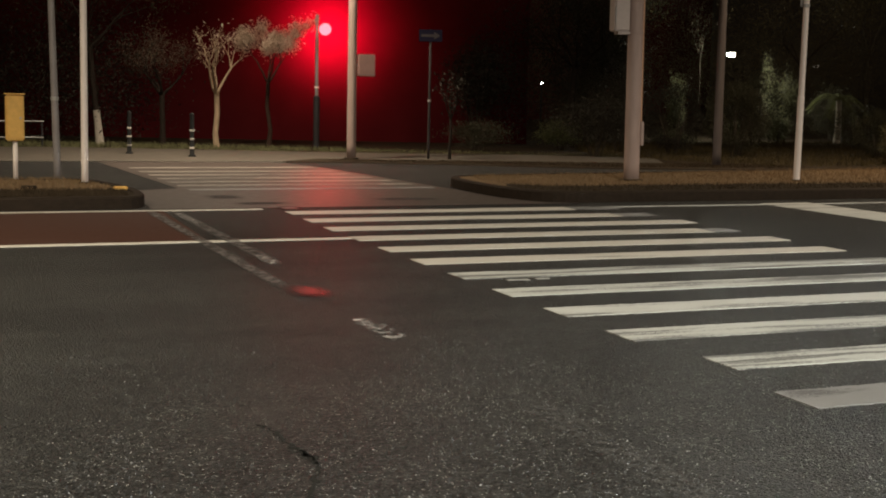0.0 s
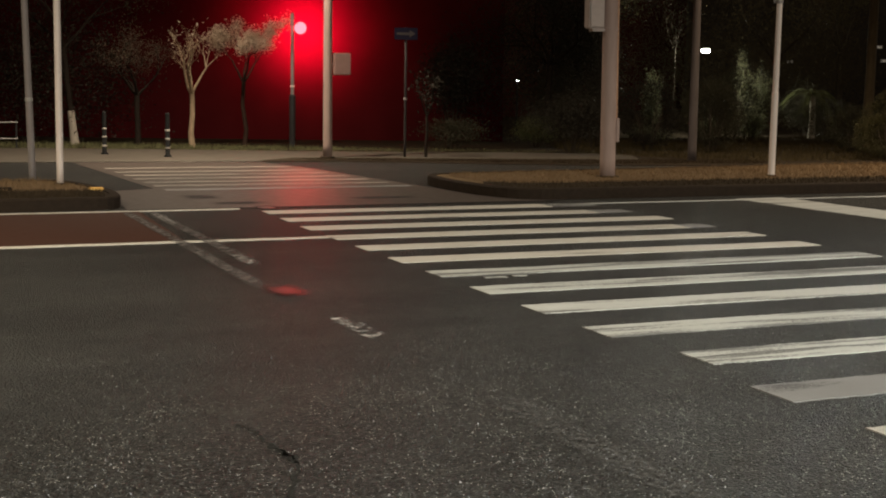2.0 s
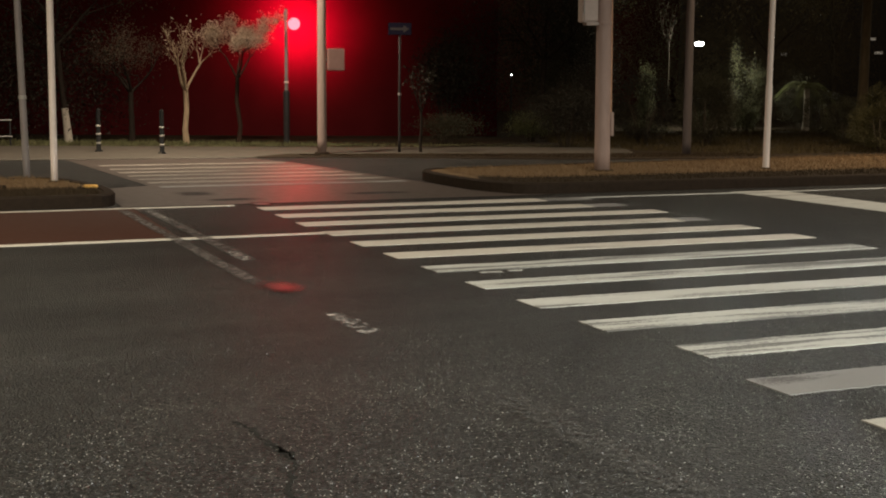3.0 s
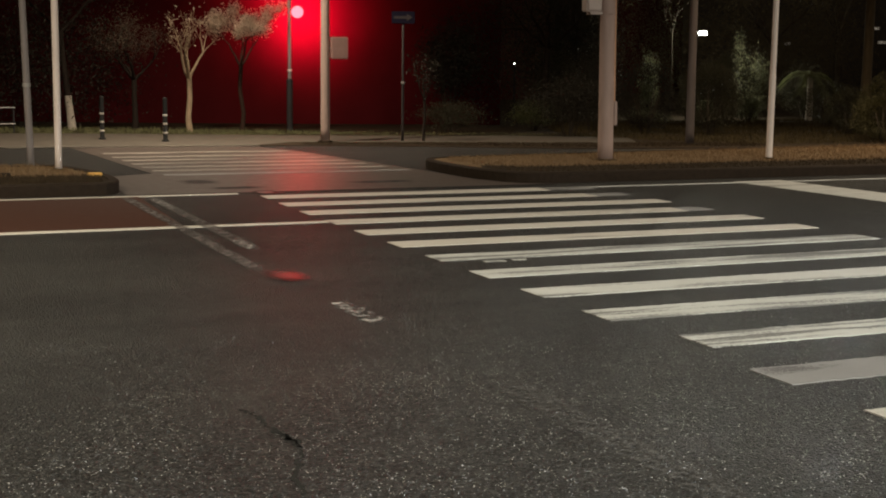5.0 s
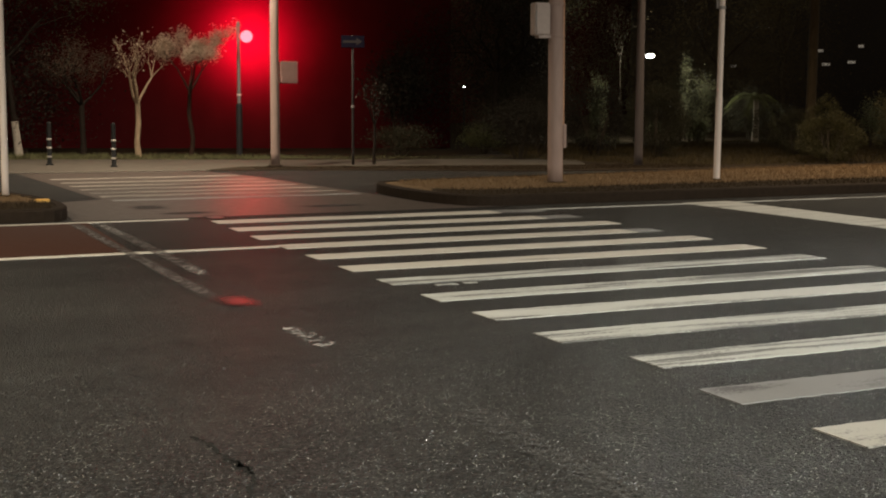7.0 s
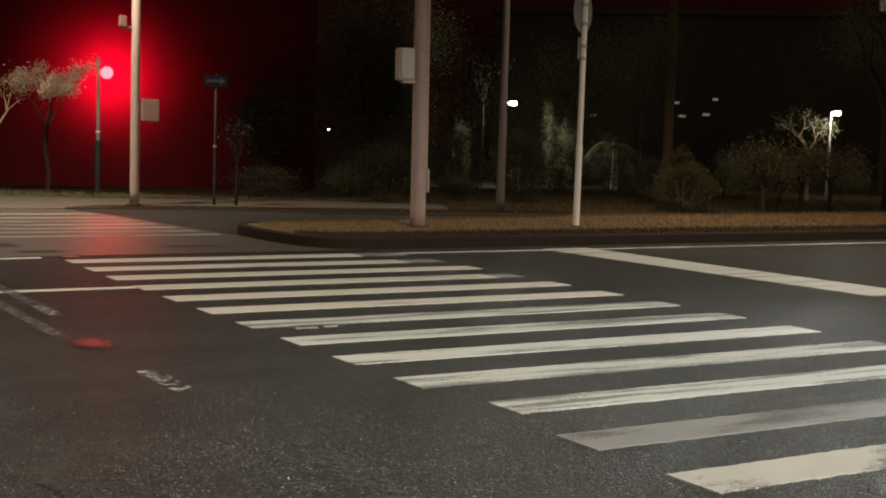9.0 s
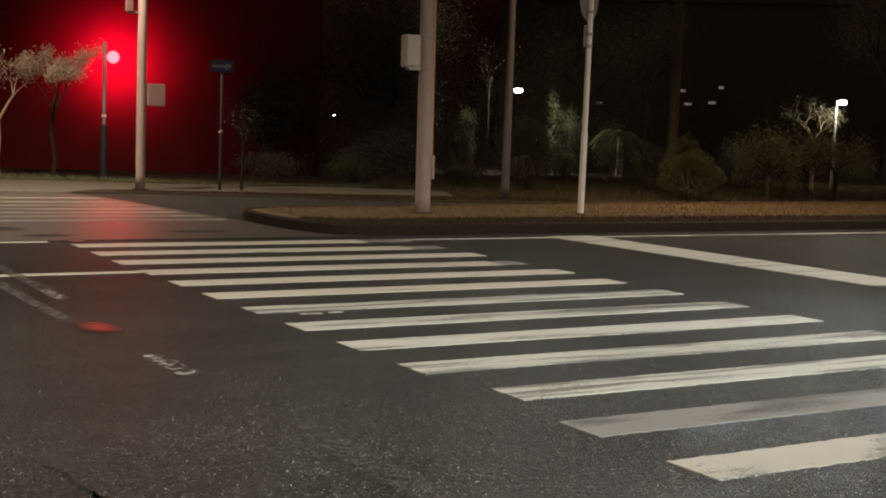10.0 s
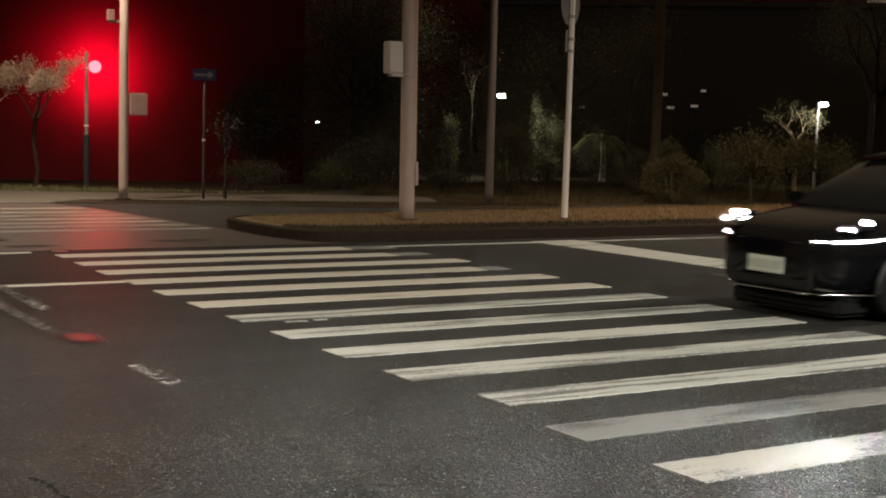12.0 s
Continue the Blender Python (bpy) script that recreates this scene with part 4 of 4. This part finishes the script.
rounded_bush((14.2, 25.2, -0.03), 1.7, 2.0, 9000, M_FAINTLEAF, 54, "tall rounded dark bush in the park")
shrub((11.6, 24.6, -0.03), 2.2, 1.7, 5200, M_FAINTLEAF, 55, "loose dark bush in the park")
shrub((9.6, 27.6, -0.03), 2.0, 0.9, 2600, M_DIMLEAF, 56, "low loose dark bush in the park")
shrub((12.6, 28.6, -0.03), 1.4, 0.9, 2200, M_GREEN, 57, "low loose bush in the park")
shrub((13.6, 27.0, -0.03), 1.6, 2.3, 4200, M_FAINTLEAF, 73, "tall loose dark bush in the park")
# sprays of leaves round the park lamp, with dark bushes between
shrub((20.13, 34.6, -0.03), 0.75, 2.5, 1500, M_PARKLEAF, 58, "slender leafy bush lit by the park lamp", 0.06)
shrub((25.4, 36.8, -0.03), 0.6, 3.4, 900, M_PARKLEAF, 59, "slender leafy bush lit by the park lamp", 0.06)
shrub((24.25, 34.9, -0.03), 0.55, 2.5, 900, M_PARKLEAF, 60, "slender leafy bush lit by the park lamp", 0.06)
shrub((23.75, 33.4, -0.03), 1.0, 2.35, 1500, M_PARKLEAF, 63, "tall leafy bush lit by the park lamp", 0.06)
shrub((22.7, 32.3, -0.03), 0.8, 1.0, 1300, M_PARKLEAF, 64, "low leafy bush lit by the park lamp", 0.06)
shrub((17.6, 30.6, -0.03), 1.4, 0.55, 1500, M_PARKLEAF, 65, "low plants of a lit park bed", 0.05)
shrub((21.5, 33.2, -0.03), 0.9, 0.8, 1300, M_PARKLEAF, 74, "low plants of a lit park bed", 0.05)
rounded_bush((18.7, 29.2, -0.03), 1.7, 2.0, 6000, M_DIMLEAF, 75, "rounded dark bush before the park lamp", 0.035)
rounded_bush((20.35, 30.2, -0.03), 1.9, 2.35, 8000, M_DIMLEAF, 76, "tall rounded dark bush before the park lamp", 0.035)
shrub((27.4, 35.4, -0.03), 2.0, 2.0, 3000, M_DIMLEAF, 77, "loose dark bush behind the palm", 0.06)
# added to block the park lamp's light from the backdrop wall
shrub((18.6, 36.4, -0.03), 2.6, 4.6, 5200, M_FAINTLEAF, 66, "tall dark evergreen bush at the edge of the woods", 0.08)
shrub((14.45, 31.0, -0.03), 2.2, 2.5, 5000, M_DIMLEAF, 68, "tall dark evergreen bush at the edge of the woods", 0.05)
# added to mask the end of the backdrop wall
shrub((11.2, 31.4, -0.03), 1.8, 3.4, 4000, M_FAINTLEAF, 69, "tall dark evergreen bush at the edge of the woods", 0.08)
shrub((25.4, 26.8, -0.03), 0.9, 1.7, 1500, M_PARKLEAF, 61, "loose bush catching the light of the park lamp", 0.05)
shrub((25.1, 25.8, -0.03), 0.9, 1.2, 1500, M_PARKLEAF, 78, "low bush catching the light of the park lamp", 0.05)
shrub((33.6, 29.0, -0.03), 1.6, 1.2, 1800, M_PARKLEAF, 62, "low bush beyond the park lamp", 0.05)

for k, (x, y, f, rad) in enumerate(((21.0, 20.6, 0.75, 0.06), (21.9, 20.9, 0.85, 0.07), (22.7, 20.9, 0.85, 0.08), (23.5, 20.6, 0.9, 0.07))):
    tree((x, y, -0.03), f, 0.50, rad, 70 + k, M_DARKBARK, M_WOODLEAF, 1900, 0.05, "small leafy park tree with a dark trunk", 0.18, 4, 0.85, lift=0.0)
tree((26.2, 20.9, -0.03), 3.0, 1.5, 0.13, 81, M_BLACKBARK, M_FARLEAF, 2600, 0.06, "tall dark park tree", 0.4, 4, 0.6)
tree((21.1, 24.7, -0.03), 6.2, 1.9, 0.14, 82, M_TRUNK, M_FARLEAF, 2600, 0.06, "tall park tree with a thick dim brown trunk", 0.4, 4, 0.6)
tree((20.9, 28.6, -0.03), 2.6, 1.0, 0.06, 83, M_DARKBARK, M_FARLEAF, 900, 0.05, "park tree with a slim slanting trunk", 0.3, 4, 0.6, lean=(-0.15, 0))
tree((13.9, 30.3, -0.03), 2.4, 1.3, 0.10, 84, M_BLACKBARK, M_FAINTLEAF, 2600, 0.06, "dark park tree beyond the bushes", 0.35, 4, 0.8)
tree((16.6, 33.5, -0.03), 2.6, 1.4, 0.10, 85, M_BLACKBARK, M_FAINTLEAF, 2600, 0.06, "dark park tree beyond the bushes", 0.35, 4, 0.8)
tree((21.9, 36.0, -0.03), 3.1, 0.9, 0.028, 88, M_DARKBARK, M_FARLEAF, 150, 0.04, "slender tree beside the park lamp", 0.25, 3, 0.5)
tree((27.75, 25.5, -0.03), 1.75, 0.62, 0.06, 86, M_BARK, M_PARKLEAF, 700, 0.05, "bare-twigged tree lit by the park lamp", 0.12, 4, 0.85)

def palm(place, height, fronds, length, seed, label):
    rnd = random.Random(seed)
    t = thing("palm", place, label, "palm")
    vs, fs = tube_along([Vector((0, 0, -0.1)), Vector((0.03, 0, height * 0.5)), Vector((0, 0, height))], [0.14, 0.11, 0.09], 10)
    mesh_ob("trunk", vs, fs, M_LIME, t, "pale fibrous trunk", True)
    for k in range(fronds):
        a = 2 * math.pi * k / fronds + rnd.uniform(-0.2, 0.2)
        out = ([], [])
        rise = rnd.uniform(0.2, 0.9)
        spine = [Vector((math.cos(a) * length * s, math.sin(a) * length * s, height + length * (rise * s - 1.15 * s * s))) for s in (0, 0.2, 0.4, 0.6, 0.8, 1.0)]
        vs, fs = tube_along(spine, [0.018, 0.015, 0.012, 0.01, 0.008, 0.004], 5)
        out[0].extend(vs)
        out[1].extend(fs)
        side = Vector((-math.sin(a), math.cos(a), 0))
        for p, q in zip(spine, spine[1:]):
            for m in range(5):
                c = p.lerp(q, m / 5)
                for sgn in (-1, 1):
                    tip = c + side * sgn * 0.26 + (q - p) * 0.5 + Vector((0, 0, -0.10))
                    o = len(out[0])
                    out[0].extend([c, c + (q - p) * 0.18, tip])
                    out[1].append((o, o + 1, o + 2))
        mesh_ob("frond", out[0], out[1], M_GREEN, t, "arching green frond")
    return t


palm((24.95, 32.0, -0.03), 1.6, 7, 1.25, 5, "small palm with pale trunk and drooping fronds")

far_lamp = thing("bollard_lamp", (13.93, 32.6, -0.03), "small far lamp glowing through the leaves", "lamp")
part("post", lathe([(0.04, 0.0), (0.03, 1.90)], 10), M_DARK, far_lamp)
part("head", box((0.07, 0.05, 0.028), (0, -0.03, 1.915), 0.008), M_LAMP_LENS, far_lamp, "glowing white head")

# low white edging in the park
for x, w in ((23.95, 2.3), (20.1, 0.95), (18.95, 0.5)):
    tagged(part("edging", box((w, 0.12, 0.13), (x, 31.0, 0.02), 0.02), M_PAVING), "low pale stone edging of a park bed", "edging", kind="structure")

# far woods, thinning upwards, as one mass of leaves with trunks
rw = np.random.default_rng(9)
centres = []
for k in range(90):
    x = rw.uniform(18.5, 64)
    y = 38.0 + rw.uniform(0, 6) + max(0, x - 20) * 0.1
    if abs((x + 4.6) / (y + 5.3) - 0.914) < 0.075:
        continue
    if 20 < x < 27:
        y += 3.5
    top = rw.uniform(3.5, 8.5)
    n = 4200
    c = rw.normal(0, 1, (n, 3)) * np.array([1.5, 1.1, top * 0.26]) + np.array([x, y, top * 0.55])
    centres.append(c[c[:, 2] > 0.05])
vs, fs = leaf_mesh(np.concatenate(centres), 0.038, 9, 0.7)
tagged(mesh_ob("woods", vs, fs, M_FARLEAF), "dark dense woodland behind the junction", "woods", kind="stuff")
# dim hedge in front of the wall beyond the street trees
centres = []
for k in range(26):
    x = rw.uniform(-13, 1.3)
    y = 32.2 + max(0, -x - 0.5) * 0.72 + rw.uniform(-0.3, 0.3)
    top = rw.uniform(3.0, 6.0)
    c = rw.normal(0, 1, (2000, 3)) * np.array([0.7, 0.4, top * 0.25]) + np.array([x, y, top * 0.5])
    centres.append(c[c[:, 2] > 0.05])
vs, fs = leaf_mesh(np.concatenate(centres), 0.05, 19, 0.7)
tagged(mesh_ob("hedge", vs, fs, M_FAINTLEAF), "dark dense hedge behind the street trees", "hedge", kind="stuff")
# leaves added to fade out the red halo where the wall ends
centres = []
for k in range(16):
    x = 11.6 + 4.4 * (k / 15) + rw.uniform(-0.2, 0.2)
    y = 31.7 - 0.12 * (x - 11.6) + rw.uniform(-0.2, 0.2)
    if abs((x + 4.64) / (y + 5.29) - 0.49) < 0.012:
        continue
    top = rw.uniform(3.0, 4.0) + 0.9 * (x - 11.6)
    c = rw.normal(0, 1, (700 + int(500 * (x - 11.6)), 3)) * np.array([0.5, 0.3, top * 0.25]) + np.array([x, y, top * 0.5])
    centres.append(c[c[:, 2] > 0.05])
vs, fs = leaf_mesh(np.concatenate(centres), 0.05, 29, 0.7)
tagged(mesh_ob("hedge", vs, fs, M_FAINTLEAF), "dark loose hedge added to hide the end of the wall", "hedge", kind="stuff")
tall = tree((17.6, 36.6, -0.03), 3.4, 1.6, 0.15, 91, M_DARKBARK, M_WOODLEAF, 1500, 0.10, "tall thin dark tree at the edge of the woods", 0.45, 4, 0.5)
tall["group"] = "trees at the edge of the woods"
for x, y, a in ((20.5, 39.5, 40), (33.5, 41.0, 100), (40.0, 33.0, 310), (36.5, 27.5, 260)):
    copy_thing(tall, pose(x, y, -0.03, 0, 0, a))

# plain dark walls added to close the place behind the trees
def closing_wall(wall_line):
    for _ in range(3):
        fine_line = [wall_line[0]]
        for p, q in zip(wall_line, wall_line[1:]):
            fine_line += [(p[0] * 0.75 + q[0] * 0.25, p[1] * 0.75 + q[1] * 0.25), (p[0] * 0.25 + q[0] * 0.75, p[1] * 0.25 + q[1] * 0.75)]
        wall_line = fine_line + [wall_line[-1]]
    vs = [(x, y + d, z) for d in (0, 0.4) for z in (-0.1, 24.0) for x, y in wall_line]
    n = len(wall_line)
    fs = [(0, n, 3 * n, 2 * n), (n - 1, 3 * n - 1, 4 * n - 1, 2 * n - 1)]
    for k in range(n - 1):
        fs += [(k, k + 1, n + k + 1, n + k), (2 * n + k + 1, 2 * n + k, 3 * n + k, 3 * n + k + 1), (n + k, n + k + 1, 3 * n + k + 1, 3 * n + k)]
    ob = tagged(mesh_ob("backdrop", vs, fs, M_BACKDROP), "added plain dark red backdrop behind the trees", "wall", kind="structure")
    for poly in ob.data.polygons:
        poly.use_smooth = abs(poly.normal.z) < 0.5


# this added wall catches the red halo spot
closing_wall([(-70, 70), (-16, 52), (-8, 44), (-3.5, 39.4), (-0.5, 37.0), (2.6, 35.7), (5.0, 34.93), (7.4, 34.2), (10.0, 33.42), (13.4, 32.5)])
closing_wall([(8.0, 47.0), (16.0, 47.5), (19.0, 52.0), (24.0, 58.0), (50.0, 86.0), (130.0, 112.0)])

# distant building with a few lit windows
house = thing("apartment_building", (62.0, 66.0, -0.03), "distant dark apartment building with a few lit windows", "building", "", (0, 0, -42))
part("wall", box((34, 10, 11), (0, 5, 5.5), 0.05), M_DARK, house)
part("roof", box((34.6, 10.6, 0.4), (0, 5, 11.2), 0.05), M_DARK, house)
for x, z, w in ((-3.6, 4.75, 0.35), (-3.2, 3.8, 0.55), (-1.5, 3.95, 0.5), (-0.9, 5.05, 0.35), (-9.6, 3.7, 0.4)):
    win = part("window", box((w + 0.08, 0.10, 0.26), (x, -0.02, z), 0.02), M_GREYPAINT, house)
    part("pane", box((w, 0.04, 0.17), (x, -0.085, z), 0.01), M_WINDOW_GLOW, win, "lit pane")


# ---------------------------------------------------------------- the car
def loft(stations, name, material, parent, label="", seg=28, power=5.0):
    """A body through rounded cross sections: x, half width, bottom, top."""
    vs, fs = [], []
    for x, w, zb, zt in stations:
        for k in range(seg):
            a = 2 * math.pi * k / seg
            c, s = math.cos(a), math.sin(a)
            vs.append((x, w * math.copysign(abs(c) ** (2 / power), c), (zb + zt) / 2 + (zt - zb) / 2 * math.copysign(abs(s) ** (2 / power), s)))
    for i in range(len(stations) - 1):
        for k in range(seg):
            fs.append((i * seg + k, i * seg + (k + 1) % seg, (i + 1) * seg + (k + 1) % seg, (i + 1) * seg + k))
    fs.append(tuple(range(seg))[::-1])
    fs.append(tuple((len(stations) - 1) * seg + k for k in range(seg)))
    return mesh_ob(name, vs, fs, material, parent, label, True)


def build_car():
    car = thing("car", (11.75, 4.17, 0), "black sport utility car with its headlights on", "car")
    body = loft([(0.0, 0.50, 0.34, 0.76), (0.04, 0.62, 0.28, 0.86), (0.12, 0.73, 0.24, 0.91), (0.28, 0.82, 0.22, 0.955), (0.5, 0.89, 0.22, 0.995), (0.8, 0.93, 0.22, 1.04), (1.1, 0.945, 0.22, 1.08), (2.2, 0.945, 0.22, 1.10), (3.6, 0.945, 0.24, 1.12), (4.3, 0.92, 0.26, 1.12), (4.58, 0.84, 0.32, 1.05), (4.66, 0.72, 0.40, 0.95)], "body", M_CARPAINT, car, "glossy black body", 36, 4.5)
    cabin = loft([(1.05, 0.74, 1.02, 1.10), (1.5, 0.76, 1.02, 1.34), (1.95, 0.74, 1.02, 1.56), (2.4, 0.72, 1.02, 1.63), (3.3, 0.71, 1.02, 1.62), (4.0, 0.69, 1.02, 1.52), (4.5, 0.62, 1.02, 1.15)], "cabin", M_GLASS, car, "dark glazed cabin", 36, 3.4)
    loft([(1.95, 0.60, 1.555, 1.60), (2.4, 0.64, 1.60, 1.66), (3.3, 0.63, 1.60, 1.65), (4.0, 0.58, 1.50, 1.56)], "roof", M_CARPAINT, car, "", 20, 4)
    grille = part("grille", box((0.05, 0.86, 0.24), (0.045, 0, 0.68), 0.03), M_BLACK, body, "dark grille")
    for k in range(5):
        part("slat", box((0.02, 0.84, 0.012), (0.012, 0, 0.60 + 0.04 * k), 0.003), M_DARK, grille)
    # dark block added in place of the shadow under the nose
    part("bumper_shade_block", box((1.30, 1.46, 0.19), (0.88, 0, 0.145), 0.04), M_TYRE, body, "black block standing in for the shade under the bumper")
    part("underbody", box((3.0, 1.40, 0.12), (2.3, 0, 0.20), 0.02), M_BLACK, body)
    part("lower_grille", box((0.06, 1.10, 0.11), (0.02, 0, 0.365), 0.02), M_BLACK, body)
    plate = part("number_plate", box((0.012, 0.48, 0.165), (-0.022, 0, 0.52), 0.004), M_PLATE, body, "pale number plate with plain bars")
    for k in range(6):
        part("bar", box((0.003, 0.04, 0.085), (-0.0295, -0.19 + 0.075 * k + (0.02 if k > 1 else 0), 0.52), 0), M_BARS, plate)
    lip_v = []
    for k in range(25):
        y = -0.93 + 1.86 * k / 24
        x = -0.015 + 0.75 * max(0, abs(y) - 0.45) ** 2 / 0.48 ** 2
        lip_v.append(Vector((x, y, 0.275)))
    vs, fs = tube_along(lip_v, [0.010] * 25, 6)
    mesh_ob("bumper_trim", vs, fs, M_CHROME, body, "thin bright bumper trim", True)
    for s in (-1, 1):
        turned = Matrix.Translation((0.47, s * 0.80, 0.945)) @ Matrix.Rotation(radians(s * 42), 4, "Z")
        bm = box((0.12, 0.30, 0.10), (0.03, 0, 0), 0.03)
        bm.transform(turned)
        lens = part("headlight", bm, M_GLASS, body, "clear headlight unit")
        forward = Matrix.Translation((0.45, s * 0.86, 0.972)) @ Matrix.Rotation(radians(s * 24), 4, "Z")
        bm = box((0.05, 0.16, 0.055), (-0.01, 0, 0), 0.012)
        bm.transform(forward)
        part("projector", bm, M_HEADLAMP, lens, "glowing white projector")
        # added shelf that keeps projector light off the road close by
        bm = box((0.16, 0.24, 0.014), (-0.06, 0, -0.042), 0.005)
        bm.transform(forward)
        part("cutoff_shelf", bm, M_BLACK, lens, "black shelf added to cut the light near the car")
        # low beam: a bright element deep in a slot that shades it to the sides and above
        slot = Matrix.Translation((0.34, s * 0.80, 0.925)) @ Matrix.Rotation(radians(-s * 4), 4, "Z") @ Matrix.Rotation(radians(-5.5), 4, "Y")
        for name, size, at, m in (("beam_element", (0.012, 0.10, 0.016), (0.0, 0, 0), M_BEAM), ("slot_plate", (0.14, 0.17, 0.008), (-0.055, 0, 0.015), M_BLACK), ("slot_plate", (0.14, 0.17, 0.008), (-0.055, 0, -0.015), M_BLACK),
                                  ("slot_side", (0.14, 0.008, 0.024), (-0.055, 0.081, 0), M_BLACK), ("slot_side", (0.14, 0.008, 0.024), (-0.055, -0.081, 0), M_BLACK), ("slot_back", (0.008, 0.16, 0.036), (0.012, 0, 0), M_BLACK)):
            bm = box(size, at, 0)
            bm.transform(slot)
            part(name, bm, m, lens)
        pts = [Vector((x, s * y, z)) for x, y, z in ((0.03, 0.55, 0.785), (0.07, 0.65, 0.787), (0.14, 0.745, 0.79), (0.24, 0.81, 0.795), (0.36, 0.86, 0.80), (0.52, 0.905, 0.81), (0.70, 0.935, 0.83))]
        vs, fs = tube_along(pts, [0.005, 0.010, 0.014, 0.015, 0.015, 0.013, 0.006], 8)
        mesh_ob("running_light", vs, fs, M_DRL, lens, "glowing white running light", True)
        part("fog_trim", box((0.02, 0.22, 0.012), (0.06, s * 0.72, 0.33), 0.003), M_CHROME, body)
        mirror = part("mirror", box((0.14, 0.20, 0.13), (1.42, s * 1.02, 1.12), 0.04), M_CARPAINT, body)
        part("mirror_glass", box((0.008, 0.16, 0.10), (1.495, s * 1.02, 1.12), 0.002), M_GLASS, mirror)
        part("door_handle", box((0.2, 0.03, 0.025), (2.5, s * 0.95, 0.98), 0.008), M_CHROME, body)
        part("sill", box((2.0, 0.05, 0.12), (2.25, s * 0.93, 0.26), 0.02), M_BLACK, body)
        part("tail_light", box((0.10, 0.30, 0.12), (4.55, s * 0.70, 0.92), 0.03), M_GLASS, body)
    wheels = []
    for x in (0.92, 3.62):
        for s in (-1, 1):
            w = new("wheel")
            w.parent = car
            w.location = (x, s * 0.83, 0.34)
            bm = lathe([(0.22, -0.115), (0.31, -0.115), (0.335, -0.09), (0.34, 0), (0.335, 0.09), (0.31, 0.115), (0.22, 0.115)], 32)
            bm.transform(Matrix.Rotation(radians(90), 4, "X"))
            part("tyre", bm, M_TYRE, w, "black tyre", True)
            for k in range(5):
                bm = box((0.06, 0.02, 0.20), (0, s * 0.118, 0.11), 0.008)
                bm.transform(Matrix.Rotation(2 * math.pi * k / 5, 4, "Y"))
                part("spoke", bm, M_STEEL, w)
            part("hub", disc_to((0, s * 0.12, 0), 0.05, 0.03, 16), M_STEEL, w)
            wheels.append(w)
            pts = [Vector((0.385 * math.cos(math.pi * (k / 16)), s * 0.945, 0.385 * math.sin(math.pi * (k / 16)))) for k in range(17)]
            vs, fs = tube_along([p + Vector((x, 0, 0.30)) for p in pts], [0.035] * 17, 6)
            mesh_ob("wheel_arch", vs, fs, M_BLACK, body, "", True)
    return car, wheels


car, wheels = build_car()


def motions():
    """The car waits behind the stop line with its headlights on, then pulls away over the crossing."""
    start, gain, end = 9.68, 2.5, 5.02

    def gone(t):
        return 0.5 * gain * max(0.0, t - start) ** 2

    times = [0.0, 3.0, 6.0, 9.0, 9.5] + [9.6 + 0.1 * k for k in range(25)]
    walk(car, [(t, pose(end + gone(12.0) - gone(t), 4.17, 0)) for t in times])
    for w in wheels:
        x, y, z = w.location
        walk(w, [(t, pose(x, y, z) @ Matrix.Rotation(-gone(t) / 0.34, 4, "Y")) for t in times])


motions()
